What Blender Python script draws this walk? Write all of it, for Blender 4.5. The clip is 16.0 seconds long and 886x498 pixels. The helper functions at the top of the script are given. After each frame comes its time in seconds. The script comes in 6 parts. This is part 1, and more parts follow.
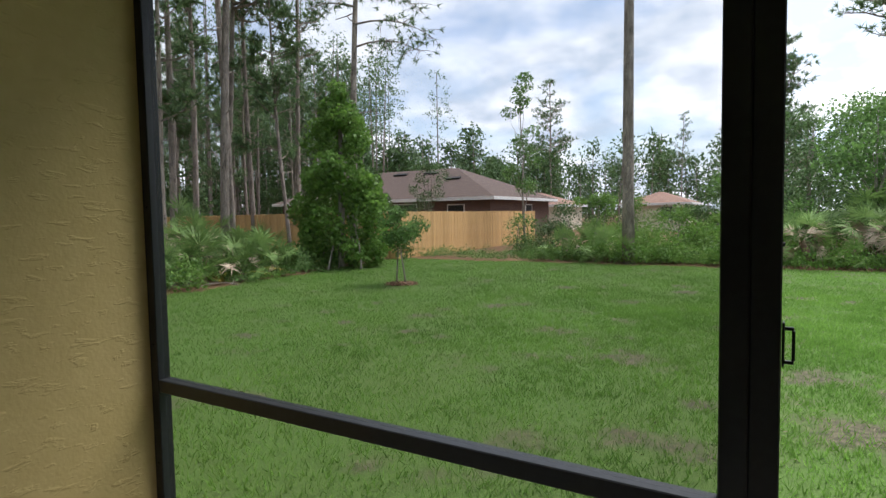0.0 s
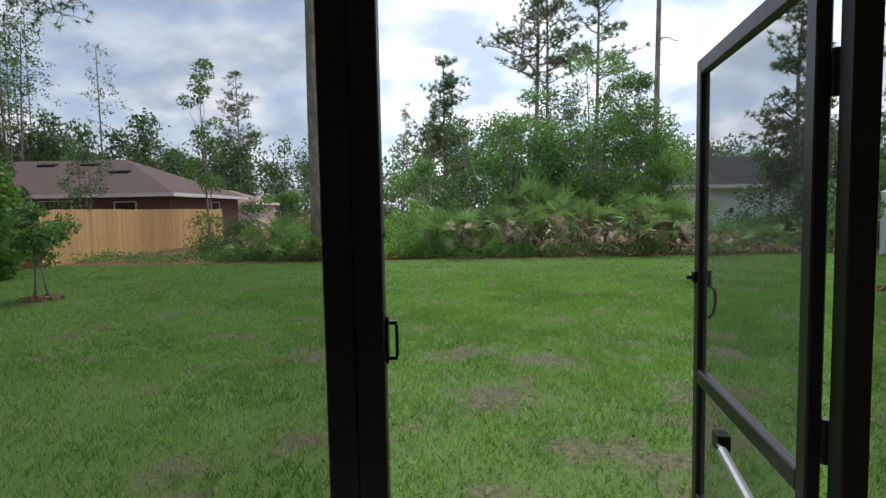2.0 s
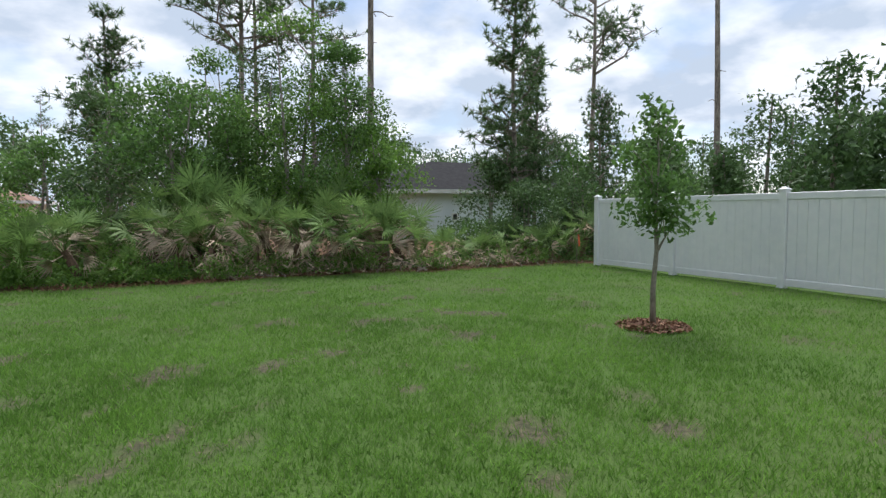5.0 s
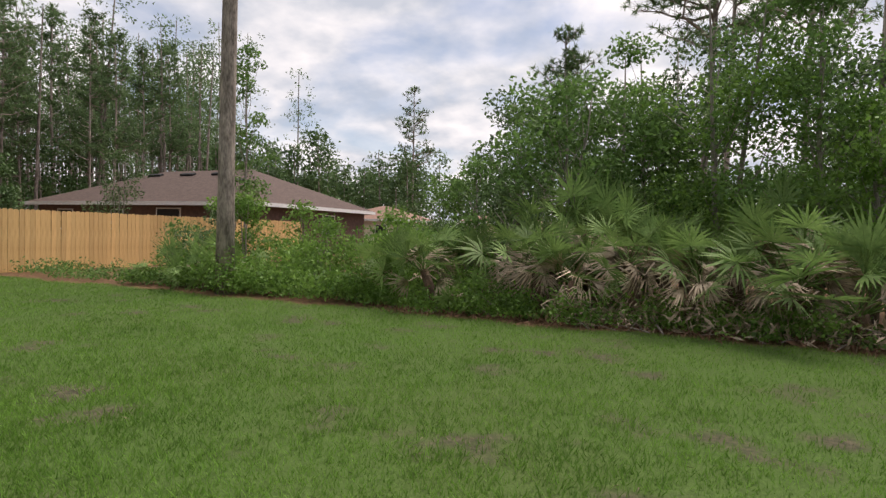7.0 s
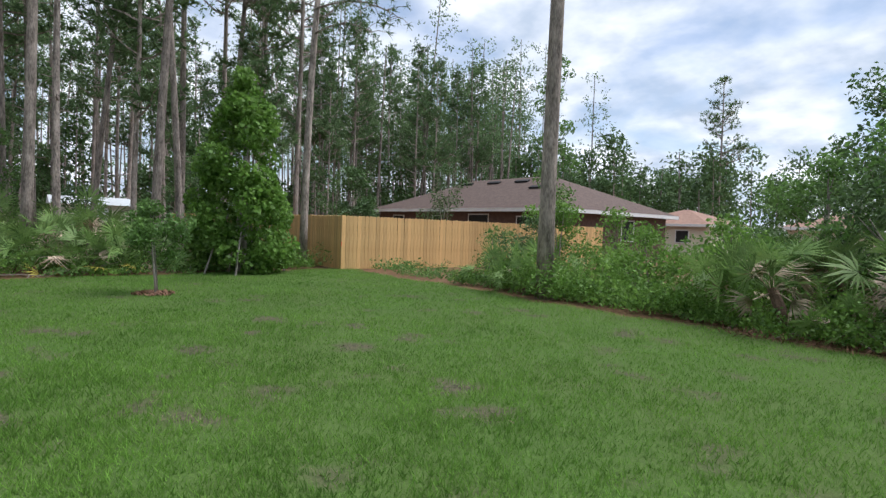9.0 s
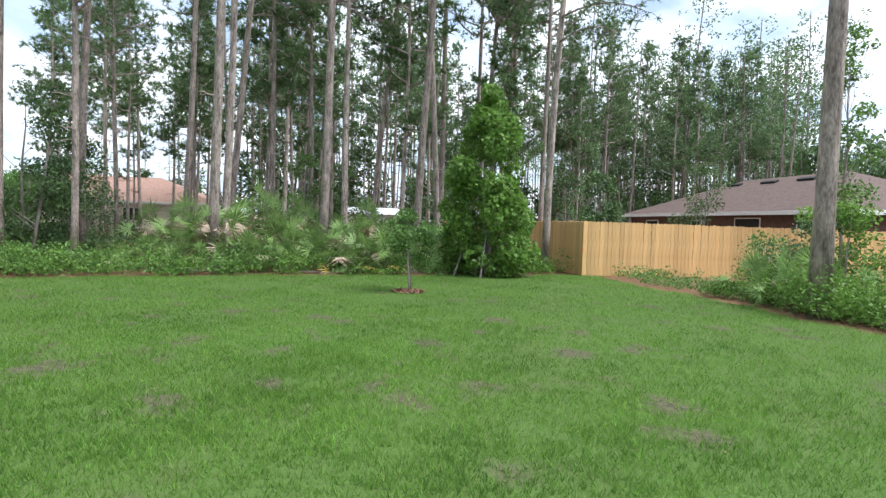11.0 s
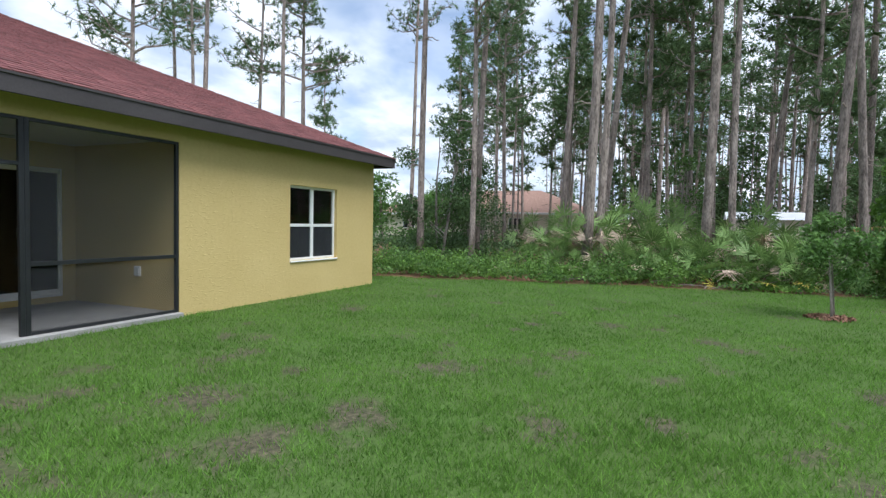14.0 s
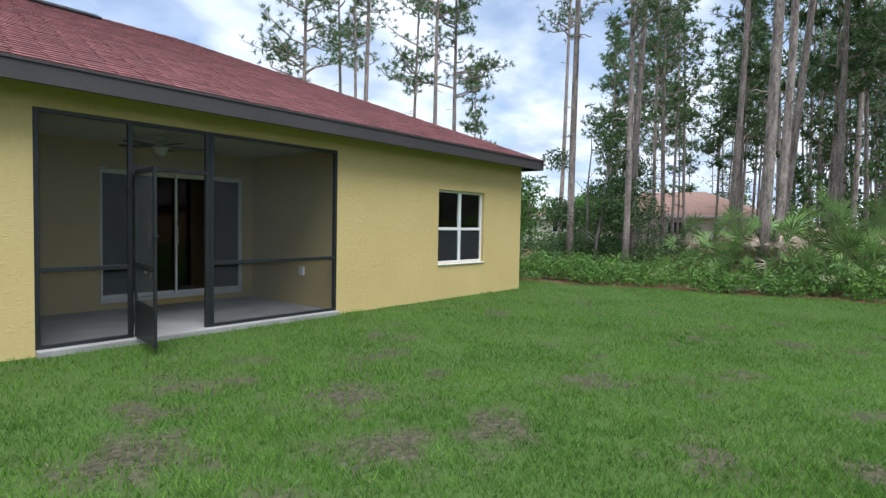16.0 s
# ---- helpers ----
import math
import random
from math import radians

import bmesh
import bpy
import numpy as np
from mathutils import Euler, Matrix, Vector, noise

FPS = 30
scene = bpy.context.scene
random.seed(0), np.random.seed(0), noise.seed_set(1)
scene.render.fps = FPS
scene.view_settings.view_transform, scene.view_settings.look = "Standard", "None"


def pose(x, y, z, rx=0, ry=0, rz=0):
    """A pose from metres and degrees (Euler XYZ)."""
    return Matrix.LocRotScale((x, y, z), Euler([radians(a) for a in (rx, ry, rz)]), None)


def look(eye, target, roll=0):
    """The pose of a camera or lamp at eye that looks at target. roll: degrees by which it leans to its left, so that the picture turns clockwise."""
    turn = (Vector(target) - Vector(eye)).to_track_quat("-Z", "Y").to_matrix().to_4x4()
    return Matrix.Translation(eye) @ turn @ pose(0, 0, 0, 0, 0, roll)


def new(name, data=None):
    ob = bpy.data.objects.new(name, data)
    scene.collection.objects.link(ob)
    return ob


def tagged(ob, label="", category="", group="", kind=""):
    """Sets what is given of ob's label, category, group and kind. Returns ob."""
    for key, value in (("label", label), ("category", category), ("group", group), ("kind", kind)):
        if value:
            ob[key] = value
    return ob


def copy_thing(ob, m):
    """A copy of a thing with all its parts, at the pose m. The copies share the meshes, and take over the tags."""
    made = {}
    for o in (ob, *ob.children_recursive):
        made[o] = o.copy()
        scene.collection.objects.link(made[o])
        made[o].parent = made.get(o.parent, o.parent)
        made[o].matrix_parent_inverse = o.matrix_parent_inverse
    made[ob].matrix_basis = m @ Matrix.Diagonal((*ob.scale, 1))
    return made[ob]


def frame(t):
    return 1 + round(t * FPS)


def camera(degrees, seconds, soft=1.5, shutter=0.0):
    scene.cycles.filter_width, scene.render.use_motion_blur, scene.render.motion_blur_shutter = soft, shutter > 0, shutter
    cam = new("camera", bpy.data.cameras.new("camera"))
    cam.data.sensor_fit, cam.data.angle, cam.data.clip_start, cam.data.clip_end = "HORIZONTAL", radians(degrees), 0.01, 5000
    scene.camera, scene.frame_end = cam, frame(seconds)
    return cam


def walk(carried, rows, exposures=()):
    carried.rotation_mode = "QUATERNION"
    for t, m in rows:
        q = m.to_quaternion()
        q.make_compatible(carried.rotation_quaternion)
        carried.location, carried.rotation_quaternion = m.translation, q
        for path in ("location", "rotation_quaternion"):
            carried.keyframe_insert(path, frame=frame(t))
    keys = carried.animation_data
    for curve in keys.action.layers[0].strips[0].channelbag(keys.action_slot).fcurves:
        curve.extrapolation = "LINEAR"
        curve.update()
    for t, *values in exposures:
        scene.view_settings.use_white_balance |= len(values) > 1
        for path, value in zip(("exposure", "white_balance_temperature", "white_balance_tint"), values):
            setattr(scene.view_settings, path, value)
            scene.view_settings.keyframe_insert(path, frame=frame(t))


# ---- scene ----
cam = camera(76.6, 16.0, soft=1.4)
PATH = [
    (0, (7.441, -1.325, 1.497), (6.491, 0.270, 1.388), -1),
    (0.5, (7.458, -1.318, 1.496), (6.701, 0.377, 1.380), -0.9),
    (1, (7.478, -1.249, 1.482), (6.946, 0.529, 1.364), -1.2),
    (1.5, (7.500, -1.180, 1.476), (7.240, 0.658, 1.352), -1.1),
    (2, (7.572, -1.080, 1.475), (7.558, 0.776, 1.343), -1.1),
    (2.5, (7.708, -0.942, 1.492), (7.895, 0.903, 1.353), -0.9),
    (3, (7.824, -0.694, 1.481), (8.250, 1.111, 1.336), -0.7),
    (3.5, (7.952, -0.047, 1.448), (8.658, 1.667, 1.295), -0.3),
    (3.7, (8.084, 0.344, 1.436), (8.810, 2.051, 1.285), -0.4),
    (4.3, (8.933, 1.580, 1.406), (9.760, 3.396, 1.260), -0.4),
    (5, (10.059, 3.221, 1.366), (10.902, 5.030, 1.234), -0.4),
    (5.6, (11.026, 4.630, 1.332), (11.838, 6.455, 1.217), -0.5),
    (5.8, (11.354, 5.109, 1.320), (12.070, 6.973, 1.216), -0.5),
    (6, (11.677, 5.579, 1.309), (12.134, 7.520, 1.227), -0.2),
    (6.2, (11.980, 6.030, 1.316), (12.189, 8.017, 1.232), 0),
    (6.5, (12.260, 6.450, 1.327), (12.057, 8.435, 1.263), 0.6),
    (7, (12.345, 7.053, 1.340), (11.595, 8.755, 1.287), 1.5),
    (7.5, (12.133, 7.175, 1.361), (11.119, 8.733, 1.301), 1.7),
    (8, (11.950, 7.125, 1.382), (10.750, 8.544, 1.317), 1.8),
    (8.5, (11.828, 6.897, 1.408), (10.477, 8.174, 1.338), 2),
    (9, (11.719, 6.764, 1.418), (10.249, 7.900, 1.347), 2.1),
    (11.3, (11.962, 7.105, 1.434), (10.124, 7.383, 1.353), 1.8),
    (12, (11.679, 7.059, 1.455), (9.821, 7.080, 1.372), 1.7),
    (12.5, (11.499, 6.963, 1.459), (9.651, 6.769, 1.373), 1.6),
    (13, (11.369, 6.864, 1.456), (9.557, 6.456, 1.368), 1.4),
    (13.5, (11.271, 6.844, 1.445), (9.513, 6.241, 1.357), 1.3),
    (14, (11.198, 6.832, 1.424), (9.504, 6.070, 1.338), 1.2),
    (14.5, (11.140, 6.819, 1.415), (9.515, 5.919, 1.332), 1.2),
    (15, (11.087, 6.799, 1.406), (9.533, 5.782, 1.326), 1.2),
    (15.5, (11.045, 6.796, 1.409), (9.555, 5.685, 1.329), 1.2),
    (16, (11.009, 6.767, 1.407), (9.572, 5.588, 1.326), 1.1),
]

walk(cam, [(t, look(e, g, r)) for t, e, g, r in PATH],
     exposures=[(0.0, 0.8, 6200, 11.5), (1.5, 0.4, 6150, 11.5), (3.0, 0.27, 6050, 10.5), (3.7, 0.2, 6000, 10.5), (5.6, 0.0, 6200, 12.5), (6.1, -0.2, 6550, 16.5), (6.4, -0.1, 7250, 19.5), (6.8, -0.08, 7050, 18.5), (7.05, 0.02, 6850, 16.5), (7.3, 0.0, 6200, 12.5), (9.0, 0.15, 6050, 11.5), (11.3, 0.78, 6000, 10.5), (12.5, 0.45, 5900, 10.5), (16.0, 0.25, 5750, 10.5)])

# ------------------------------------------------------------ light
SUN_ELEVATION, SUN_AZIMUTH = radians(62), radians(33)


def build_world():
    world = bpy.data.worlds.new("sky")
    scene.world = world
    world.use_nodes = True
    nt = world.node_tree
    nt.nodes.clear()
    N = nt.nodes.new
    out, bg = N("ShaderNodeOutputWorld"), N("ShaderNodeBackground")
    sky = N("ShaderNodeTexSky")
    sky.sky_type, sky.sun_disc = "NISHITA", False
    sky.sun_elevation, sky.sun_rotation = SUN_ELEVATION, SUN_AZIMUTH
    tc, sep = N("ShaderNodeTexCoord"), N("ShaderNodeSeparateXYZ")
    nt.links.new(tc.outputs["Generated"], sep.inputs[0])
    zz = N("ShaderNodeMath")
    zz.operation = "ADD"
    zz.inputs[1].default_value = 0.32
    nt.links.new(sep.outputs["Z"], zz.inputs[0])
    div = N("ShaderNodeVectorMath")
    div.operation = "DIVIDE"
    comb = N("ShaderNodeCombineXYZ")
    for k in "XYZ":
        nt.links.new(zz.outputs[0], comb.inputs[k])
    nt.links.new(tc.outputs["Generated"], div.inputs[0])
    nt.links.new(comb.outputs[0], div.inputs[1])
    big, fine = N("ShaderNodeTexNoise"), N("ShaderNodeTexNoise")
    big.inputs["Scale"].default_value, big.inputs["Detail"].default_value = 2.3, 5
    big.inputs["Roughness"].default_value, big.inputs["Distortion"].default_value = 0.5, 0.3
    fine.inputs["Scale"].default_value, fine.inputs["Detail"].default_value = 4.2, 6
    for n in (big, fine):
        nt.links.new(div.outputs[0], n.inputs["Vector"])
    cover, shade = N("ShaderNodeValToRGB"), N("ShaderNodeValToRGB")
    cover.color_ramp.elements[0].position, cover.color_ramp.elements[1].position = 0.36, 0.52
    cover.color_ramp.elements[0].color = (0.35, 0.35, 0.35, 1)
    shade.color_ramp.elements[0].position, shade.color_ramp.elements[1].position = 0.38, 0.62
    shade.color_ramp.elements[0].color = (0.50, 0.57, 0.66, 1)
    shade.color_ramp.elements[1].color = (0.93, 0.94, 0.96, 1)
    nt.links.new(big.outputs["Fac"], cover.inputs[0])
    nt.links.new(fine.outputs["Fac"], shade.inputs[0])
    dim = N("ShaderNodeMix")
    dim.data_type, dim.blend_type = "RGBA", "MULTIPLY"
    dim.inputs["Factor"].default_value = 1.0
    dim.inputs["B"].default_value = (0.12, 0.12, 0.12, 1)
    nt.links.new(sky.outputs[0], dim.inputs["A"])
    mix = N("ShaderNodeMix")
    mix.data_type = "RGBA"
    nt.links.new(cover.outputs[0], mix.inputs["Factor"])
    nt.links.new(dim.outputs["Result"], mix.inputs["A"])
    nt.links.new(shade.outputs[0], mix.inputs["B"])
    nt.links.new(mix.outputs["Result"], bg.inputs["Color"])
    bg.inputs["Strength"].default_value = 1.12
    nt.links.new(bg.outputs[0], out.inputs[0])


build_world()
sun_lamp = bpy.data.lights.new("sun", "SUN")
sun_lamp.energy, sun_lamp.angle, sun_lamp.color = 3.8, radians(36), (1.0, 0.96, 0.9)
sun_ob = new("sun", sun_lamp)
_d = Vector((math.sin(SUN_AZIMUTH) * math.cos(SUN_ELEVATION), math.cos(SUN_AZIMUTH) * math.cos(SUN_ELEVATION), math.sin(SUN_ELEVATION)))
sun_ob.matrix_world = look(_d * 60, (0, 0, 0))


# ------------------------------------------------------------ materials
def mat(name, low, high, rough=0.8, scale=6.0, fine=60.0, bump=0.0, bump_scale=80.0, metal=0.0, stretch=(1, 1, 1),
        vary=0.0, vary_on="object", through_light=0.0, detail=5, spec=0.4, bump_dist=0.01):
    """Two colours mixed by a coarse and a fine noise, with relief, and with a change of value from piece to piece."""
    m = bpy.data.materials.new(name)
    m.use_nodes = True
    nt = m.node_tree
    N, L = nt.nodes.new, nt.links.new
    b = nt.nodes["Principled BSDF"]
    tc, mp = N("ShaderNodeTexCoord"), N("ShaderNodeMapping")
    mp.inputs["Scale"].default_value = stretch
    geo = N("ShaderNodeNewGeometry")
    L(geo.outputs["Position"] if vary_on == "island" else tc.outputs["Object"], mp.inputs["Vector"])
    n1, n2 = N("ShaderNodeTexNoise"), N("ShaderNodeTexNoise")
    n1.inputs["Scale"].default_value, n1.inputs["Detail"].default_value = scale, detail
    n2.inputs["Scale"].default_value, n2.inputs["Detail"].default_value = fine, 3
    L(mp.outputs[0], n1.inputs["Vector"])
    L(mp.outputs[0], n2.inputs["Vector"])
    add = N("ShaderNodeMath")
    add.operation = "MULTIPLY_ADD"
    add.inputs[1].default_value = 0.45
    L(n2.outputs["Fac"], add.inputs[0])
    half = N("ShaderNodeMath")
    half.operation = "MULTIPLY"
    half.inputs[1].default_value = 0.55
    L(n1.outputs["Fac"], half.inputs[0])
    L(half.outputs[0], add.inputs[2])
    ramp = N("ShaderNodeValToRGB")
    ramp.color_ramp.elements[0].position, ramp.color_ramp.elements[1].position = 0.36, 0.64
    ramp.color_ramp.elements[0].color, ramp.color_ramp.elements[1].color = (*low, 1), (*high, 1)
    L(add.outputs[0], ramp.inputs[0])
    colour = ramp.outputs[0]
    if vary:
        hsv, rng = N("ShaderNodeHueSaturation"), N("ShaderNodeMapRange")
        info = N("ShaderNodeObjectInfo")
        L(geo.outputs["Random Per Island"] if vary_on == "island" else info.outputs["Random"], rng.inputs["Value"])
        rng.inputs["To Min"].default_value, rng.inputs["To Max"].default_value = 1 - vary, 1 + vary
        L(rng.outputs[0], hsv.inputs["Value"])
        L(colour, hsv.inputs["Color"])
        colour = hsv.outputs[0]
    L(colour, b.inputs["Base Color"])
    b.inputs["Roughness"].default_value, b.inputs["Metallic"].default_value = rough, metal
    b.inputs["Specular IOR Level"].default_value = spec
    if bump:
        bn, bm_ = N("ShaderNodeTexNoise"), N("ShaderNodeBump")
        bn.inputs["Scale"].default_value, bn.inputs["Detail"].default_value = bump_scale, 4
        L(mp.outputs[0], bn.inputs["Vector"])
        L(bn.outputs["Fac"], bm_.inputs["Height"])
        bm_.inputs["Strength"].default_value, bm_.inputs["Distance"].default_value = bump, bump_dist
        L(bm_.outputs[0], b.inputs["Normal"])
    if through_light:
        tr, mx = N("ShaderNodeBsdfTranslucent"), N("ShaderNodeMixShader")
        L(colour, tr.inputs["Color"])
        mx.inputs[0].default_value = through_light
        L(b.outputs[0], mx.inputs[1])
        L(tr.outputs[0], mx.inputs[2])
        L(mx.outputs[0], nt.nodes["Material Output"].inputs[0])
    return m


def glass_mat(name, tint, rough=0.02, mixing=0.5):
    m = bpy.data.materials.new(name)
    m.use_nodes = True
    nt = m.node_tree
    N, L = nt.nodes.new, nt.links.new
    nt.nodes.clear()
    out, tr, gl, mx, fr = N("ShaderNodeOutputMaterial"), N("ShaderNodeBsdfTransparent"), N("ShaderNodeBsdfGlossy"), N("ShaderNodeMixShader"), N("ShaderNodeFresnel")
    tr.inputs[0].default_value, gl.inputs["Roughness"].default_value = (*tint, 1), rough
    fr.inputs["IOR"].default_value = mixing
    L(fr.outputs[0], mx.inputs[0])
    L(tr.outputs[0], mx.inputs[1])
    L(gl.outputs[0], mx.inputs[2])
    L(mx.outputs[0], out.inputs[0])
    return m


def screen_mat(name="insect_mesh", least=0.21, most=0.26, grey=0.042):
    """Charcoal insect mesh: open holes between dark threads."""
    m = bpy.data.materials.new(name)
    m.use_nodes = True
    nt = m.node_tree
    N, L = nt.nodes.new, nt.links.new
    nt.nodes.clear()
    out, tr, df, mx = N("ShaderNodeOutputMaterial"), N("ShaderNodeBsdfTransparent"), N("ShaderNodeBsdfDiffuse"), N("ShaderNodeMixShader")
    tc, noise_ = N("ShaderNodeTexCoord"), N("ShaderNodeTexNoise")
    noise_.inputs["Scale"].default_value = 3.0
    rng = N("ShaderNodeMapRange")
    rng.inputs["To Min"].default_value, rng.inputs["To Max"].default_value = least, most
    df.inputs[0].default_value = (grey * 0.93, grey, grey * 1.08, 1)
    L(tc.outputs["Object"], noise_.inputs["Vector"])
    L(noise_.outputs["Fac"], rng.inputs["Value"])
    L(rng.outputs[0], mx.inputs[0])
    L(tr.outputs[0], mx.inputs[1])
    L(df.outputs[0], mx.inputs[2])
    L(mx.outputs[0], out.inputs[0])
    return m


def stucco_mat():
    m = mat("yellow_stucco", (0.55, 0.42, 0.175), (0.61, 0.475, 0.21), rough=0.85, scale=0.9, fine=18, bump=0.0, spec=0.25)
    nt = m.node_tree
    N, L = nt.nodes.new, nt.links.new
    tc, mp = N("ShaderNodeTexCoord"), N("ShaderNodeMapping")
    mp.inputs["Scale"].default_value = (1.0, 1.0, 3.2)
    a, c, g = N("ShaderNodeTexNoise"), N("ShaderNodeValToRGB"), N("ShaderNodeTexNoise")
    a.inputs["Scale"].default_value, a.inputs["Detail"].default_value, a.inputs["Distortion"].default_value = 11.0, 7, 0.4
    c.color_ramp.elements[0].position, c.color_ramp.elements[1].position = 0.57, 0.66
    g.inputs["Scale"].default_value, g.inputs["Detail"].default_value = 70, 3
    L(tc.outputs["Object"], mp.inputs["Vector"])
    L(mp.outputs[0], a.inputs["Vector"])
    L(tc.outputs["Object"], g.inputs["Vector"])
    L(a.outputs["Fac"], c.inputs[0])
    b1, b2 = N("ShaderNodeBump"), N("ShaderNodeBump")
    b1.inputs["Strength"].default_value, b1.inputs["Distance"].default_value = 0.5, 0.004
    b2.inputs["Strength"].default_value, b2.inputs["Distance"].default_value = 0.35, 0.003
    L(c.outputs[0], b1.inputs["Height"])
    L(g.outputs["Fac"], b2.inputs["Height"])
    L(b1.outputs[0], b2.inputs["Normal"])
    L(b2.outputs[0], nt.nodes["Principled BSDF"].inputs["Normal"])
    return m


def ground_mat():
    """Lawn, bare soil and litter, told apart by two masks that lie on the ground's mesh."""
    m = bpy.data.materials.new("ground")
    m.use_nodes = True
    nt = m.node_tree
    N, L = nt.nodes.new, nt.links.new
    b = nt.nodes["Principled BSDF"]
    b.inputs["Roughness"].default_value, b.inputs["Specular IOR Level"].default_value = 0.95, 0.15
    geo = N("ShaderNodeNewGeometry")

    def field(scale, low, high, detail=6, lo=0.35, hi=0.65):
        n, r = N("ShaderNodeTexNoise"), N("ShaderNodeValToRGB")
        n.inputs["Scale"].default_value, n.inputs["Detail"].default_value = scale, detail
        n.inputs["Roughness"].default_value = 0.65
        r.color_ramp.elements[0].position, r.color_ramp.elements[1].position = lo, hi
        r.color_ramp.elements[0].color, r.color_ramp.elements[1].color = (*low, 1), (*high, 1)
        L(geo.outputs["Position"], n.inputs["Vector"])
        L(n.outputs["Fac"], r.inputs[0])
        return r.outputs[0]

    def blend(f, a, c):
        x = N("ShaderNodeMix")
        x.data_type = "RGBA"
        L(f, x.inputs["Factor"])
        L(a, x.inputs["A"])
        L(c, x.inputs["B"])
        return x.outputs["Result"]
    lawn = blend(field(0.5, (0, 0, 0), (1, 1, 1)), field(48, (0.042, 0.078, 0.018), (0.092, 0.165, 0.034)), field(60, (0.05, 0.078, 0.022), (0.1, 0.155, 0.04)))
    soil = field(22, (0.03, 0.027, 0.02), (0.14, 0.115, 0.08))
    litter = field(11, (0.06, 0.036, 0.022), (0.26, 0.15, 0.085))
    masks = N("ShaderNodeAttribute")
    masks.attribute_name = "cover"
    sep = N("ShaderNodeSeparateColor")
    L(masks.outputs["Color"], sep.inputs[0])
    L(blend(sep.outputs[1], blend(sep.outputs[0], lawn, soil), litter), b.inputs["Base Color"])
    bn, bp = N("ShaderNodeTexNoise"), N("ShaderNodeBump")
    bn.inputs["Scale"].default_value, bn.inputs["Detail"].default_value = 70, 5
    L(geo.outputs["Position"], bn.inputs["Vector"])
    L(bn.outputs["Fac"], bp.inputs["Height"])
    bp.inputs["Strength"].default_value, bp.inputs["Distance"].default_value = 0.5, 0.02
    L(bp.outputs[0], b.inputs["Normal"])
    return m


